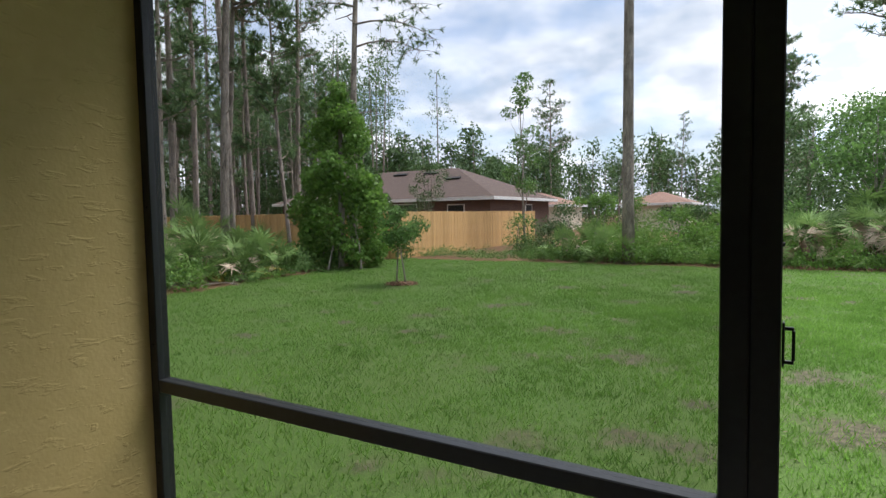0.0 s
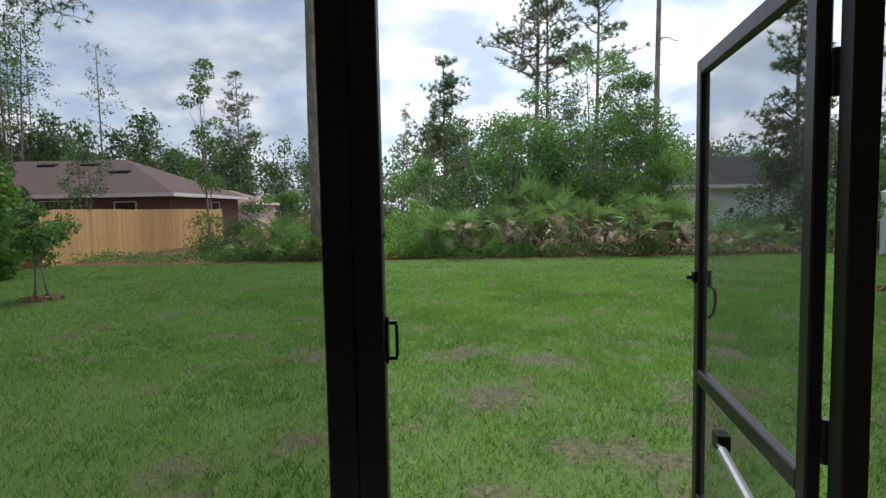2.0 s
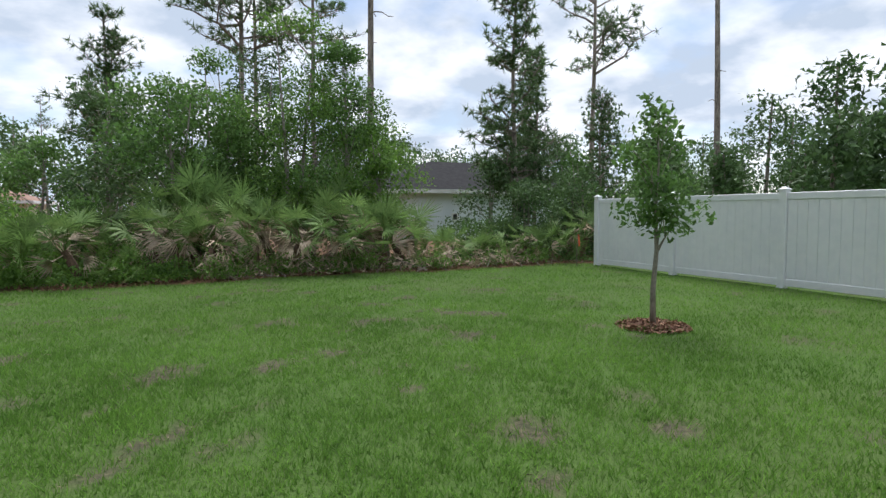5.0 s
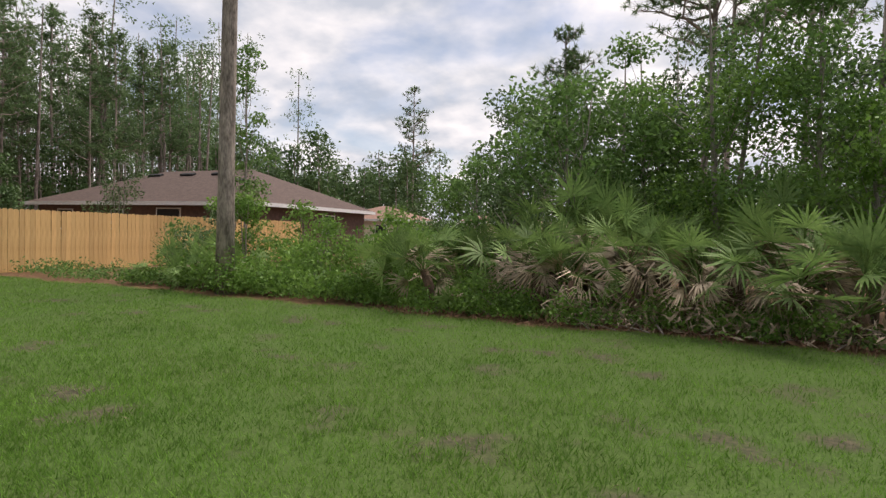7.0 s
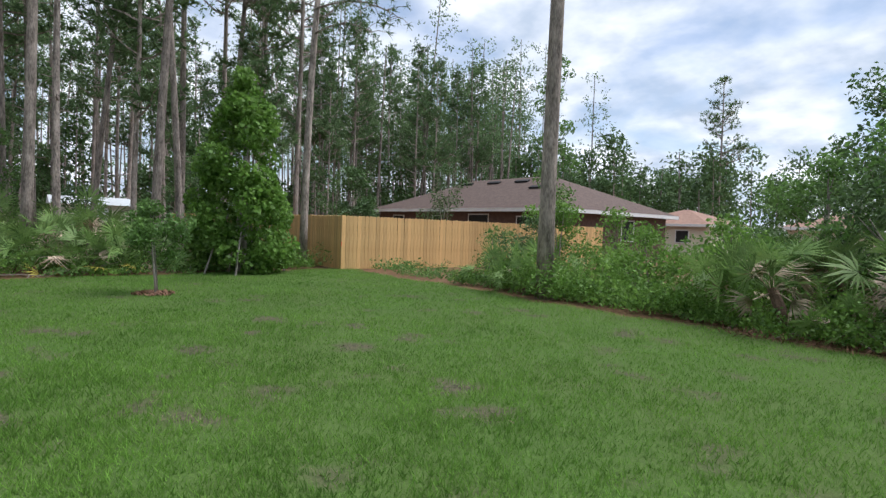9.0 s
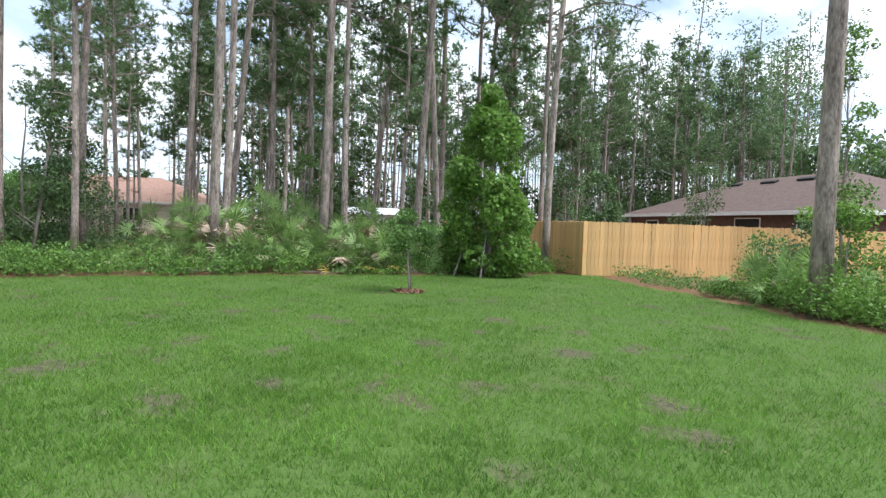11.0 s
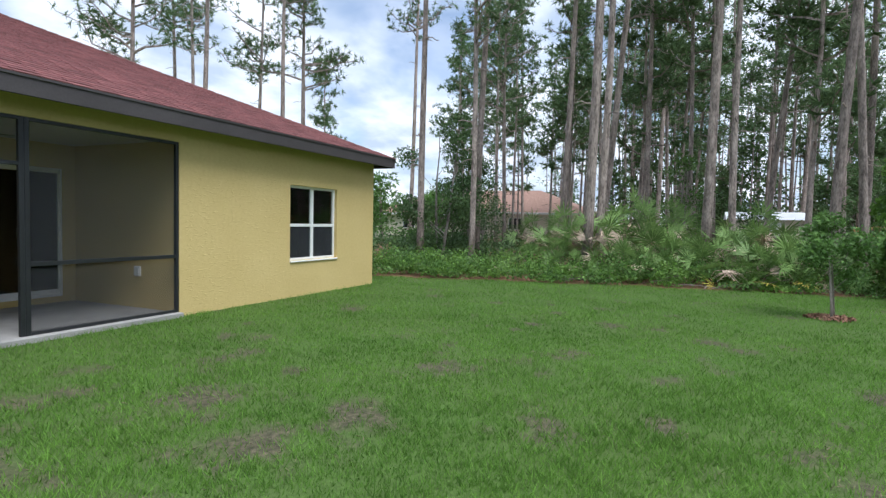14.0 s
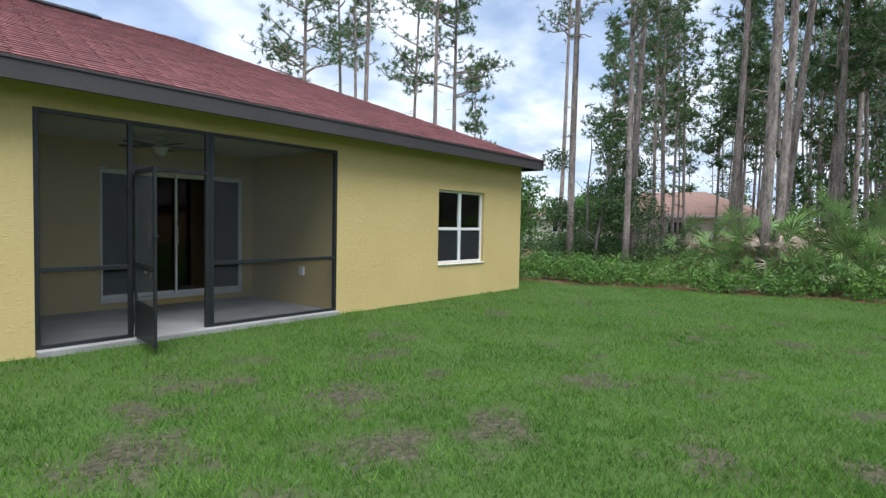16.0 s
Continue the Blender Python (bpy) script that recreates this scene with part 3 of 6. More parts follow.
def build_roof():
    x0, x1, y0, y1 = -OV, HX + OV, HY - OV, OV
    ze = 2.89
    bm = bmesh.new()
    e = [bm.verts.new(p) for p in ((x0, y0, ze), (x1, y0, ze), (x1, y1, ze), (x0, y1, ze))]
    ry = (y0 + y1) / 2
    d = (y1 - y0) / 2
    a, b = bm.verts.new((x0 + d, ry, ze + PITCH * d)), bm.verts.new((x1 - d, ry, ze + PITCH * d))
    for f in ((e[3], e[2], b, a), (e[1], e[0], a, b), (e[0], e[3], a), (e[2], e[1], b)):
        bm.faces.new(f)
    bmesh.ops.recalc_face_normals(bm, faces=bm.faces)
    r = setting("roof", bm, M["shingle"], "hip roof of brick-red asphalt shingles", "roof")
    # hip caps and ridge caps
    for p, q, nm in (((x0, y1, ze), (x0 + d, ry, ze + PITCH * d), "hip_cap"), ((x0 + d, ry, ze + PITCH * d), (x1 - d, ry, ze + PITCH * d), "ridge_cap")):
        bm = bmesh.new()
        p, q = Vector(p), Vector(q)
        n = int((q - p).length / 0.2)
        side = (q - p).cross(Vector((0, 0, 1))).normalized()
        for i in range(n):
            s, t2 = p.lerp(q, i / n), p.lerp(q, (i + 1.1) / n)
            w = 0.12
            drop = Vector((0, 0, -0.035 if nm == "hip_cap" else -0.048))
            up0, up1 = Vector((0, 0, 0.022)), Vector((0, 0, 0.012))
            v = [bm.verts.new(c) for c in (s + side * w + drop + up0, s + up0, s - side * w + drop + up0, t2 + side * w + drop + up1, t2 + up1, t2 - side * w + drop + up1)]
            bm.faces.new((v[0], v[1], v[4], v[3]))
            bm.faces.new((v[1], v[2], v[5], v[4]))
        part(nm, bm, M["shingle_rest"], r)
    # black ridge vent
    bm = bmesh.new()
    for k in range(3):
        x = 6.9 + k * 1.25
        vs = add_box(bm, x, -0.16, 0, x + 1.2, 0.16, 0.075, bevel=0.012)
    bm.transform(pose(0, ry + 0.30, RIDGE_Z - 0.12, -math.degrees(math.atan(PITCH)), 0, 0))
    part("ridge_vent", bm, M["vent"], r, "black off-ridge roof vent")
    # shingle tabs of the slope over the lawn: courses up from the eave
    slope = math.sqrt(1 + PITCH * PITCH)
    tilt = math.degrees(math.atan(PITCH))
    expo, tab = 0.138, 0.30
    rng = random.Random(4)
    meshes = []
    for k in range(4):
        bm = bmesh.new()
        w = tab * (0.985, 0.93, 0.96, 0.9)[k]
        vs = [bm.verts.new(c) for c in ((-w / 2, 0.012, 0.014), (w / 2, 0.012, 0.014), (w / 2, -0.15, 0.004), (-w / 2, -0.15, 0.004), (-w / 2, 0.012, 0.0), (w / 2, 0.012, 0.0))]
        bm.faces.new((vs[0], vs[1], vs[2], vs[3]))
        bm.faces.new((vs[4], vs[5], vs[1], vs[0]))
        bm.faces.new((vs[3], vs[4], vs[0]))
        bm.faces.new((vs[1], vs[5], vs[2]))
        me = bpy.data.meshes.new("shingle")
        bm.to_mesh(me)
        bm.free()
        me.materials.append(M["shingle"])
        meshes.append(me)
    rest = bmesh.new()
    made = 0
    for c in range(int(d * slope / expo)):
        run = (c * expo) / slope
        lo, hi = x0 + run + 0.1, x1 - run - 0.1
        x = lo + (0.15 if c % 2 else 0.0) + rng.uniform(0, 0.06)
        while x < hi:
            m = pose(x, y1 - run, ze + PITCH * run + 0.004, -tilt, 0, 0) @ Matrix.Translation((0, 0, rng.uniform(0, 0.004)))
            k = rng.randrange(4)
            if 5.0 < x < 9.6 and c < 19 and made < 300:
                o = new("shingle", meshes[k])
                o.parent = r
                o.matrix_basis = m
                made += 1
            else:
                w = tab * (0.985, 0.93, 0.96, 0.9)[k]
                vs = [rest.verts.new(m @ Vector(p)) for p in ((-w / 2, 0.012, 0.014), (w / 2, 0.012, 0.014), (w / 2, -0.15, 0.004), (-w / 2, -0.15, 0.004), (-w / 2, 0.012, 0.0), (w / 2, 0.012, 0.0))]
                rest.faces.new((vs[0], vs[1], vs[2], vs[3]))
                rest.faces.new((vs[4], vs[5], vs[1], vs[0]))
            x += tab
    o = part("shingle_courses", rest, M["shingle_rest"], r)
    o["kind"] = "stuff"
    # fascia boards with a drip edge, and soffits
    for nm, b in (("fascia_rear", (x0, y1 - 0.025, 2.675, x1, y1, 2.885)), ("fascia_west", (x0, y0, 2.675, x0 + 0.025, y1 - 0.027, 2.885)), ("fascia_east", (x1 - 0.025, y0, 2.675, x1, y1 - 0.027, 2.885)), ("fascia_front", (x0 + 0.027, y0, 2.675, x1 - 0.027, y0 + 0.025, 2.885))):
        bm = bmesh.new()
        add_box(bm, *b, bevel=0.004)
        setting(nm, bm, M["fascia"], "dark brown painted fascia board along the eave", "trim")
    bm = bmesh.new()
    add_box(bm, x0 - 0.012, y1 + 0.001, 2.862, x1 + 0.012, y1 + 0.014, 2.893, bevel=0.003)
    setting("trim_drip", bm, M["fascia"], "dark brown metal drip edge under the shingles", "trim")
    bm = bmesh.new()
    add_box(bm, x0 + 0.026, 0.003, TOP + 0.002, x1 - 0.026, y1 - 0.026, TOP + 0.016)
    add_box(bm, x0 + 0.026, y0 + 0.026, TOP + 0.002, -0.003, 0.0, TOP + 0.016)
    n = 40
    for i in range(n):
        add_box(bm, x0 + 0.05 + i * 0.385, 0.01, TOP - 0.002, x0 + 0.06 + i * 0.385, y1 - 0.03, TOP + 0.0025)
    setting("soffit", bm, M["fascia"], "dark brown vented soffit panels under the eave", "soffit")


build_roof()


def build_window():
    w = tagged(new("window_1"), "white four-pane window set in the yellow wall", "window", kind="structure")
    y = -0.12
    bm = bmesh.new()
    f = 0.045
    add_box(bm, WX0, y, WZ0, WX0 + f, y + 0.055, WZ1, 0.004)
    add_box(bm, WX1 - f, y, WZ0, WX1, y + 0.055, WZ1, 0.004)
    add_box(bm, WX0 + f, y, WZ0, WX1 - f, y + 0.055, WZ0 + f, 0.004)
    add_box(bm, WX0 + f, y, WZ1 - f, WX1 - f, y + 0.055, WZ1, 0.004)
    part("window_frame", bm, M["white_frame"], w)
    cx, cz = (WX0 + WX1) / 2, (WZ0 + WZ1) / 2 - 0.04
    box("mullion", cx - 0.04, y + 0.003, WZ0 + f, cx + 0.04, y + 0.052, WZ1 - f, M["white_frame"], w, bevel=0.004)
    box("meeting_rail", WX0 + f, y + 0.006, cz - 0.028, cx - 0.042, y + 0.05, cz + 0.028, M["white_frame"], w, bevel=0.004)
    box("meeting_rail", cx + 0.042, y + 0.006, cz - 0.028, WX1 - f, y + 0.05, cz + 0.028, M["white_frame"], w, bevel=0.004)
    for xa, xb in ((WX0 + f, cx - 0.042), (cx + 0.042, WX1 - f)):
        for za, zb in ((WZ0 + f, cz - 0.03), (cz + 0.03, WZ1 - f)):
            box("pane", xa, y + 0.02, za, xb, y + 0.026, zb, M["glass"], w).visible_shadow = False
    box("insect_screen", WX0 + f + 0.004, y + 0.034, WZ0 + f + 0.002, cx - 0.046, y + 0.036, cz - 0.032, M["window_screen"], w, "dark insect screen over the lower sash")
    box("insect_screen", cx + 0.046, y + 0.034, WZ0 + f + 0.002, WX1 - f - 0.004, y + 0.036, cz - 0.032, M["window_screen"], w, "dark insect screen over the lower sash")
    box("window_sill", WX0 - 0.0, -0.062, WZ0 - 0.03, WX1 + 0.0, 0.028, WZ0 - 0.002, M["white_frame"], w, bevel=0.006)
    # a sheet of paper left on the inside of the upper pane
    box("sticker", WX1 - 0.52, y + 0.008, WZ1 - 0.24, WX1 - 0.22, y + 0.012, WZ1 - 0.15, M["white_frame"], w, "faint white paper label on the glass")


build_window()


def build_slider():
    d = tagged(new("door_1"), "closed sliding glass door with a white frame in the porch", "sliding door", kind="structure")
    x0, x1, z0, z1, y = 5.56, 7.84, 0.14, 2.15, PBACK
    f = 0.022
    bm = bmesh.new()
    add_box(bm, x0, y - 0.1, z0, x0 + f, y + 0.012, z1, 0.004)
    add_box(bm, x1 - f, y - 0.1, z0, x1, y + 0.012, z1, 0.004)
    add_box(bm, x0 + f, y - 0.1, z0, x1 - f, y + 0.012, z0 + 0.05, 0.004)
    add_box(bm, x0 + f, y - 0.1, z1 - f, x1 - f, y + 0.012, z1, 0.004)
    part("door_frame", bm, M["white_frame"], d)
    xm = 6.70
    for k, (a, b, yy) in enumerate(((x0 + f, xm + 0.03, y - 0.045), (xm - 0.03, x1 - f, y - 0.09))):
        bm = bmesh.new()
        s = 0.03
        za, zb = z0 + 0.052, z1 - f - 0.002
        add_box(bm, a, yy, za, a + s, yy + 0.035, zb)
        add_box(bm, b - s, yy, za, b, yy + 0.035, zb)
        add_box(bm, a + s, yy, za, b - s, yy + 0.035, za + 0.06)
        add_box(bm, a + s, yy, zb - 0.05, b - s, yy + 0.035, zb)
        p = part("sliding_panel", bm, M["white_frame"], d)
        box("pane", a + s, yy + 0.012, za + 0.06, b - s, yy + 0.02, zb - 0.05, M["dark_glass"], p)
        if k == 0:
            bm = bmesh.new()
            add_box(bm, b - 0.035, yy + 0.036, 1.0, b - 0.012, yy + 0.06, 1.3, 0.006)
            part("door_handle", bm, M["steel"], p, "bright metal pull handle")


build_slider()


def build_screen_wall():
    """The porch's aluminium screen frame, standing in the wall's opening."""
    w = thing("screen_enclosure", "dark bronze aluminium porch screen frame with charcoal mesh", "screen wall")
    B = M["black"]
    y0, y1 = -0.058, -0.006
    zt, zb = PTOP - 0.003, SLAB + 0.001
    sx = (7.342, 7.452)         # strike post
    hx = (8.31, 8.364)          # hinge post
    box("jamb_post", PX0 + 0.002, y0, zb, PX0 + 0.05, y1, zt, B, w, bevel=0.003)
    box("jamb_post", PX1 - 0.05, y0, zb, PX1 - 0.002, y1, zt, B, w, bevel=0.003)
    box("door_post", sx[0], y0, zb, sx[0] + 0.054, y1, zt, B, w, bevel=0.003)
    box("door_post", sx[0] + 0.0545, y0 + 0.003, zb, sx[1], y1 - 0.003, zt, B, w, bevel=0.003)
    box("seam_strip", sx[0] + 0.045, y0 + 0.008, zb, sx[0] + 0.064, y1 - 0.008, zt - 0.001, B, w)
    box("door_post", hx[0], y0 + 0.012, zb, hx[1], y1, zt, B, w, bevel=0.003)
    box("top_rail", PX0 + 0.052, y0, zt - 0.04, sx[0] - 0.002, y1, zt, B, w, bevel=0.003)
    box("top_rail", sx[1] + 0.002, y0, zt - 0.04, hx[0] - 0.002, y1, zt, B, w, bevel=0.003)
    box("top_rail", hx[1] + 0.002, y0, zt - 0.04, PX1 - 0.052, y1, zt, B, w, bevel=0.003)
    for a, b in ((PX0 + 0.052, sx[0] - 0.002), (hx[1] + 0.002, PX1 - 0.052)):
        box("chair_rail", a, y0, 0.835, b, y1, 0.885, B, w, bevel=0.003)
        box("bottom_rail", a, y0, zb, b, y1, zb + 0.04, B, w, bevel=0.003)
        box("mesh_panel", a, -0.033, zb + 0.04, b, -0.0315, 0.835, M["screen"], w)
        box("mesh_panel", a, -0.033, 0.885, b, -0.0315, zt - 0.04, M["screen"], w)
    box("transom", sx[1] + 0.002, y0, 1.965, hx[0] - 0.002, y1, 2.01, B, w, bevel=0.003)
    box("mesh_panel", sx[1] + 0.002, -0.033, 2.01, hx[0] - 0.002, -0.0315, zt - 0.04, M["screen"], w)
    # strike plate with its hook
    bm = bmesh.new()
    add_box(bm, sx[1] + 0.001, -0.04, 1.185, sx[1] + 0.006, -0.012, 1.275, 0.002)
    add_box(bm, sx[1] + 0.006, -0.03, 1.19, sx[1] + 0.022, -0.022, 1.197, 0.001)
    add_box(bm, sx[1] + 0.006, -0.03, 1.258, sx[1] + 0.022, -0.022, 1.265, 0.001)
    add_box(bm, sx[1] + 0.018, -0.03, 1.197, sx[1] + 0.024, -0.022, 1.258, 0.001)
    part("strike_plate", bm, M["hardware"], w, "black metal latch keeper")
    for z in (0.55, 1.02, 1.55, 2.1):
        bm = bmesh.new()
        add_tube(bm, [(PX0 + 0.026, y0 - 0.004, z), (PX0 + 0.026, y0 + 0.001, z)], [0.005, 0.006], 6)
        part("screw", bm, M["hardware"], w)
        bm = bmesh.new()
        add_tube(bm, [(sx[1] + 0.004, -0.03, z - 0.12), (sx[1] - 0.001, -0.03, z - 0.12)], [0.005, 0.006], 6)
        part("screw", bm, M["hardware"], w)

    # the open leaf
    leaf = thing("screen_door", "open dark aluminium screen door swung out over the lawn", "door", at=(hx[0] - 0.012, 0.012, 0))
    tip = Vector((8.43, 0.823)) - Vector((hx[0] - 0.012, 0.012))
    ang = math.degrees(math.atan2(tip.y, tip.x))
    leaf.matrix_basis = pose(hx[0] - 0.012, 0.012, 0, 0, 0, ang)
    L, z0, z1, s, dp = 0.835, 0.065, 1.95, 0.05, 0.015
    box("stile", 0.006, -dp, z0, s, dp, z1, B, leaf, bevel=0.004)
    box("stile", L - s, -dp, z0, L, dp, z1, B, leaf, bevel=0.004)
    box("top_rail", s, -dp, z1 - s, L - s, dp, z1, B, leaf, bevel=0.004)
    box("mid_rail", s, -dp, 0.868, L - s, dp, 0.918, B, leaf, bevel=0.004)
    box("kick_rail", s, -dp, 0.44, L - s, dp, 0.485, B, leaf, bevel=0.004)
    box("bottom_rail", s, -dp, z0, L - s, dp, z0 + 0.05, B, leaf, bevel=0.004)
    # paler copy of the porch mesh: the haze of reflected sky is in its colour
    box("mesh_panel", s, -0.001, 0.918, L - s, 0.0005, z1 - s, M["hazy_door_mesh"], leaf)
    box("mesh_panel", s, -0.001, 0.485, L - s, 0.0005, 0.868, M["hazy_door_mesh"], leaf)
    box("kick_panel", s, -0.006, z0 + 0.05, L - s, 0.006, 0.44, B, leaf)
    # latch: body through the stile, lever inside, looped pull, hook at the edge
    bm = bmesh.new()
    add_box(bm, L - 0.04, dp, 1.21, L - 0.012, dp + 0.013, 1.25, 0.004)
    add_box(bm, L - 0.04, -dp - 0.016, 1.195, L - 0.012, -dp, 1.255, 0.004)
    add_box(bm, L - 0.032, dp + 0.013, 1.222, L - 0.02, dp + 0.032, 1.236, 0.003)
    add_box(bm, L + 0.0005, -0.008, 1.205, L + 0.03, 0.008, 1.222, 0.003)
    add_box(bm, L + 0.022, -0.008, 1.175, L + 0.032, 0.008, 1.206, 0.003)
    body = part("latch", bm, M["hardware"], leaf, "black door latch")
    bm = bmesh.new()
    add_tube(bm, [(L - 0.026, -dp - 0.016, 1.195), (L - 0.026, -dp - 0.03, 1.185), (L - 0.026, -dp - 0.032, 1.14), (L - 0.026, -dp - 0.026, 1.105), (L - 0.026, -dp - 0.008, 1.09)], [0.005] * 5, 8)
    part("pull_handle", bm, M["hardware"], body)
    # hinges and the closer tube
    for z in (0.25, 1.0, 1.72):
        bm = bmesh.new()
        add_tube(bm, [(0.0, -0.018, z - 0.045), (0.0, -0.018, z + 0.045)], [0.008, 0.008], 8)
        add_box(bm, 0.0, -0.0175, z - 0.04, 0.04, -dp, z + 0.04)
        part("hinge", bm, M["hardware"], leaf)
    bm = bmesh.new()
    add_tube(bm, [(0.10, 0.075, 0.80), (0.40, 0.05, 0.80)], [0.014, 0.014], 10)
    closer = part("closer_tube", bm, M["steel"], leaf, "silver pneumatic door closer", smooth=False)
    bm = bmesh.new()
    add_tube(bm, [(0.40, 0.05, 0.80), (0.47, 0.044, 0.80)], [0.005, 0.005], 8)
    part("closer_rod", bm, M["steel"], closer)
    box("closer_bracket", 0.44, dp, 0.78, 0.49, 0.05, 0.825, M["hardware"], leaf)
    return leaf


build_screen_wall()


def build_ceiling_fan():
    f = thing("ceiling_fan", "white ceiling fan with dark blades under the porch ceiling", "fan", at=(7.5, -1.15, PTOP + 0.02))
    bm = bmesh.new()
    add_tube(bm, [(0, 0, 0), (0, 0, -0.04), (0, 0, -0.05)], [0.07, 0.065, 0.02], 16)
    part("canopy", bm, M["white_frame"], f, smooth=True)
    bm = bmesh.new()
    add_tube(bm, [(0, 0, -0.05), (0, 0, -0.12), (0, 0, -0.15), (0, 0, -0.18)], [0.02, 0.10, 0.11, 0.08], 20)
    part("motor", bm, M["white_frame"], f)
    for k in range(5):
        bm = bmesh.new()
        add_box(bm, 0.14, -0.055, -0.004, 0.56, 0.055, 0.004, 0.003)
        add_box(bm, 0.09, -0.015, -0.008, 0.15, 0.015, -0.004)
        bm.transform(pose(0, 0, -0.125, 8, 0, k * 72 + 20) )
        part("blade", bm, M["fascia"], f, "dark fan blade")
    bm = bmesh.new()
    add_tube(bm, [(0, 0, -0.18), (0, 0, -0.23), (0, 0, -0.26)], [0.075, 0.07, 0.03], 16)
    part("light_bowl", bm, M["white_frame"], f)


build_ceiling_fan()


def build_outlet():
    o = thing("outlet_box", "grey weatherproof outlet cover on the yellow porch wall", "outlet", at=(PX0, -0.86, 0.60))
    box("cover", 0.0, -0.06, -0.075, 0.035, 0.06, 0.075, M["trim"], o, bevel=0.008)
    box("lid", 0.0355, -0.05, -0.06, 0.045, 0.05, 0.06, M["trim"], o, bevel=0.004)


build_outlet()


# ------------------------------------------------------------ fences
def build_wood_fence():
    f = tagged(new("wood_fence"), "new unpainted pine picket privacy fence with a corner", "fence")
    cx, cy, h, pw = -4.17, 15.01, 1.70, 0.138
    meshes = []
    for k in range(4):
        bm = bmesh.new()
        w = pw - 0.006 - 0.002 * k
        prof = [(-w / 2, 0), (w / 2, 0), (w / 2, h - 0.03), (w / 2 - 0.03, h), (-w / 2 + 0.03, h), (-w / 2, h - 0.03)]
        a, b = [bm.verts.new((x, 0, z)) for x, z in prof], [bm.verts.new((x, 0.016, z)) for x, z in prof]
        bm.faces.new(a)
        bm.faces.new(b[::-1])
        for i in range(6):
            bm.faces.new((a[i], b[i], b[(i + 1) % 6], a[(i + 1) % 6]))
        bmesh.ops.recalc_face_normals(bm, faces=bm.faces)
        me = bpy.data.meshes.new("picket")
        bm.to_mesh(me)
        bm.free()
        me.materials.append(M["fence"])
        meshes.append(me)
    rng = random.Random(11)
    for run, turn, n in (("north", 90, 96), ("west", 180, 170)):
        for i in range(n):
            o = new("picket", meshes[rng.randrange(4)])
            o.parent = f
            s = (i + 0.5) * pw
            z = rng.uniform(-0.012, 0.012) - 0.01
            o.matrix_basis = pose(cx, cy + s, z, 0, rng.uniform(-0.3, 0.3), 90) if run == "north" else pose(cx - s, cy, z, 0, rng.uniform(-0.3, 0.3), 0)
        ln = n * pw
        for z in (0.28, 0.88, 1.45):
            b = (cx - 0.06, cy + 0.05, z, cx - 0.02, cy + ln, z + 0.09) if run == "north" else (cx - ln, cy + 0.02, z, cx - 0.07, cy + 0.06, z + 0.09)
            box("rail", *b, M["fence_rail"], f)
        for j in range(int(ln / 2.4) + 1):
            s = j * 2.4 + (0.15 if run == "west" else 0.15)
            p = (cx - 0.16, cy + s, -0.05, cx - 0.062, cy + s + 0.09, h - 0.1) if run == "north" else (cx - s - 0.09, cy + 0.062, -0.05, cx - s, cy + 0.15, h - 0.1)
            box("fence_post", *p, M["fence_rail"], f)
    box("marking_ribbon", cx + 0.023, cy - 0.024, 0.72, cx + 0.029, cy - 0.004, 0.86, M["orange"], f, "scrap of orange marking ribbon")
    box("corner_board", cx - 0.002, cy - 0.02, 0.0, cx + 0.022, cy - 0.001, h + 0.005, M["fence"], f)


build_wood_fence()


def build_vinyl_fence():
    f = tagged(new("vinyl_fence"), "white vinyl privacy fence with capped posts along the lawn", "fence")
    x, y0, h, span = 19.6, 14.43, 1.70, 2.42
    n = 12
    for i in range(n + 1):
        y = y0 - i * span
        p = box("fence_post", x - 0.065, y - 0.065, -0.05, x + 0.065, y + 0.065, h, M["white"], f, bevel=0.006)
        bm = bmesh.new()
        add_box(bm, x - 0.08, y - 0.08, h + 0.001, x + 0.08, y + 0.08, h + 0.025, 0.005)
        vs = bmesh.ops.create_cone(bm, cap_ends=True, segments=4, radius1=0.10, radius2=0.015, depth=0.04)["verts"]
        bmesh.ops.transform(bm, matrix=pose(x, y, h + 0.045, 0, 0, 45), verts=vs)
        part("post_cap", bm, M["white"], p)
        if i < n:
            a, b = y - span + 0.067, y - 0.067
            box("top_rail", x - 0.025, a, h - 0.16, x + 0.025, b, h - 0.04, M["white"], f, bevel=0.008)
            box("bottom_rail", x - 0.025, a, 0.03, x + 0.025, b, 0.16, M["white"], f, bevel=0.008)
            k = 13
            for j in range(k):
                ya, yb = a + (b - a) * j / k, a + (b - a) * (j + 1) / k
                box("board", x - 0.011, ya + 0.002, 0.16, x + 0.011, yb - 0.002, h - 0.16, M["white"], f, bevel=0.003)


build_vinyl_fence()


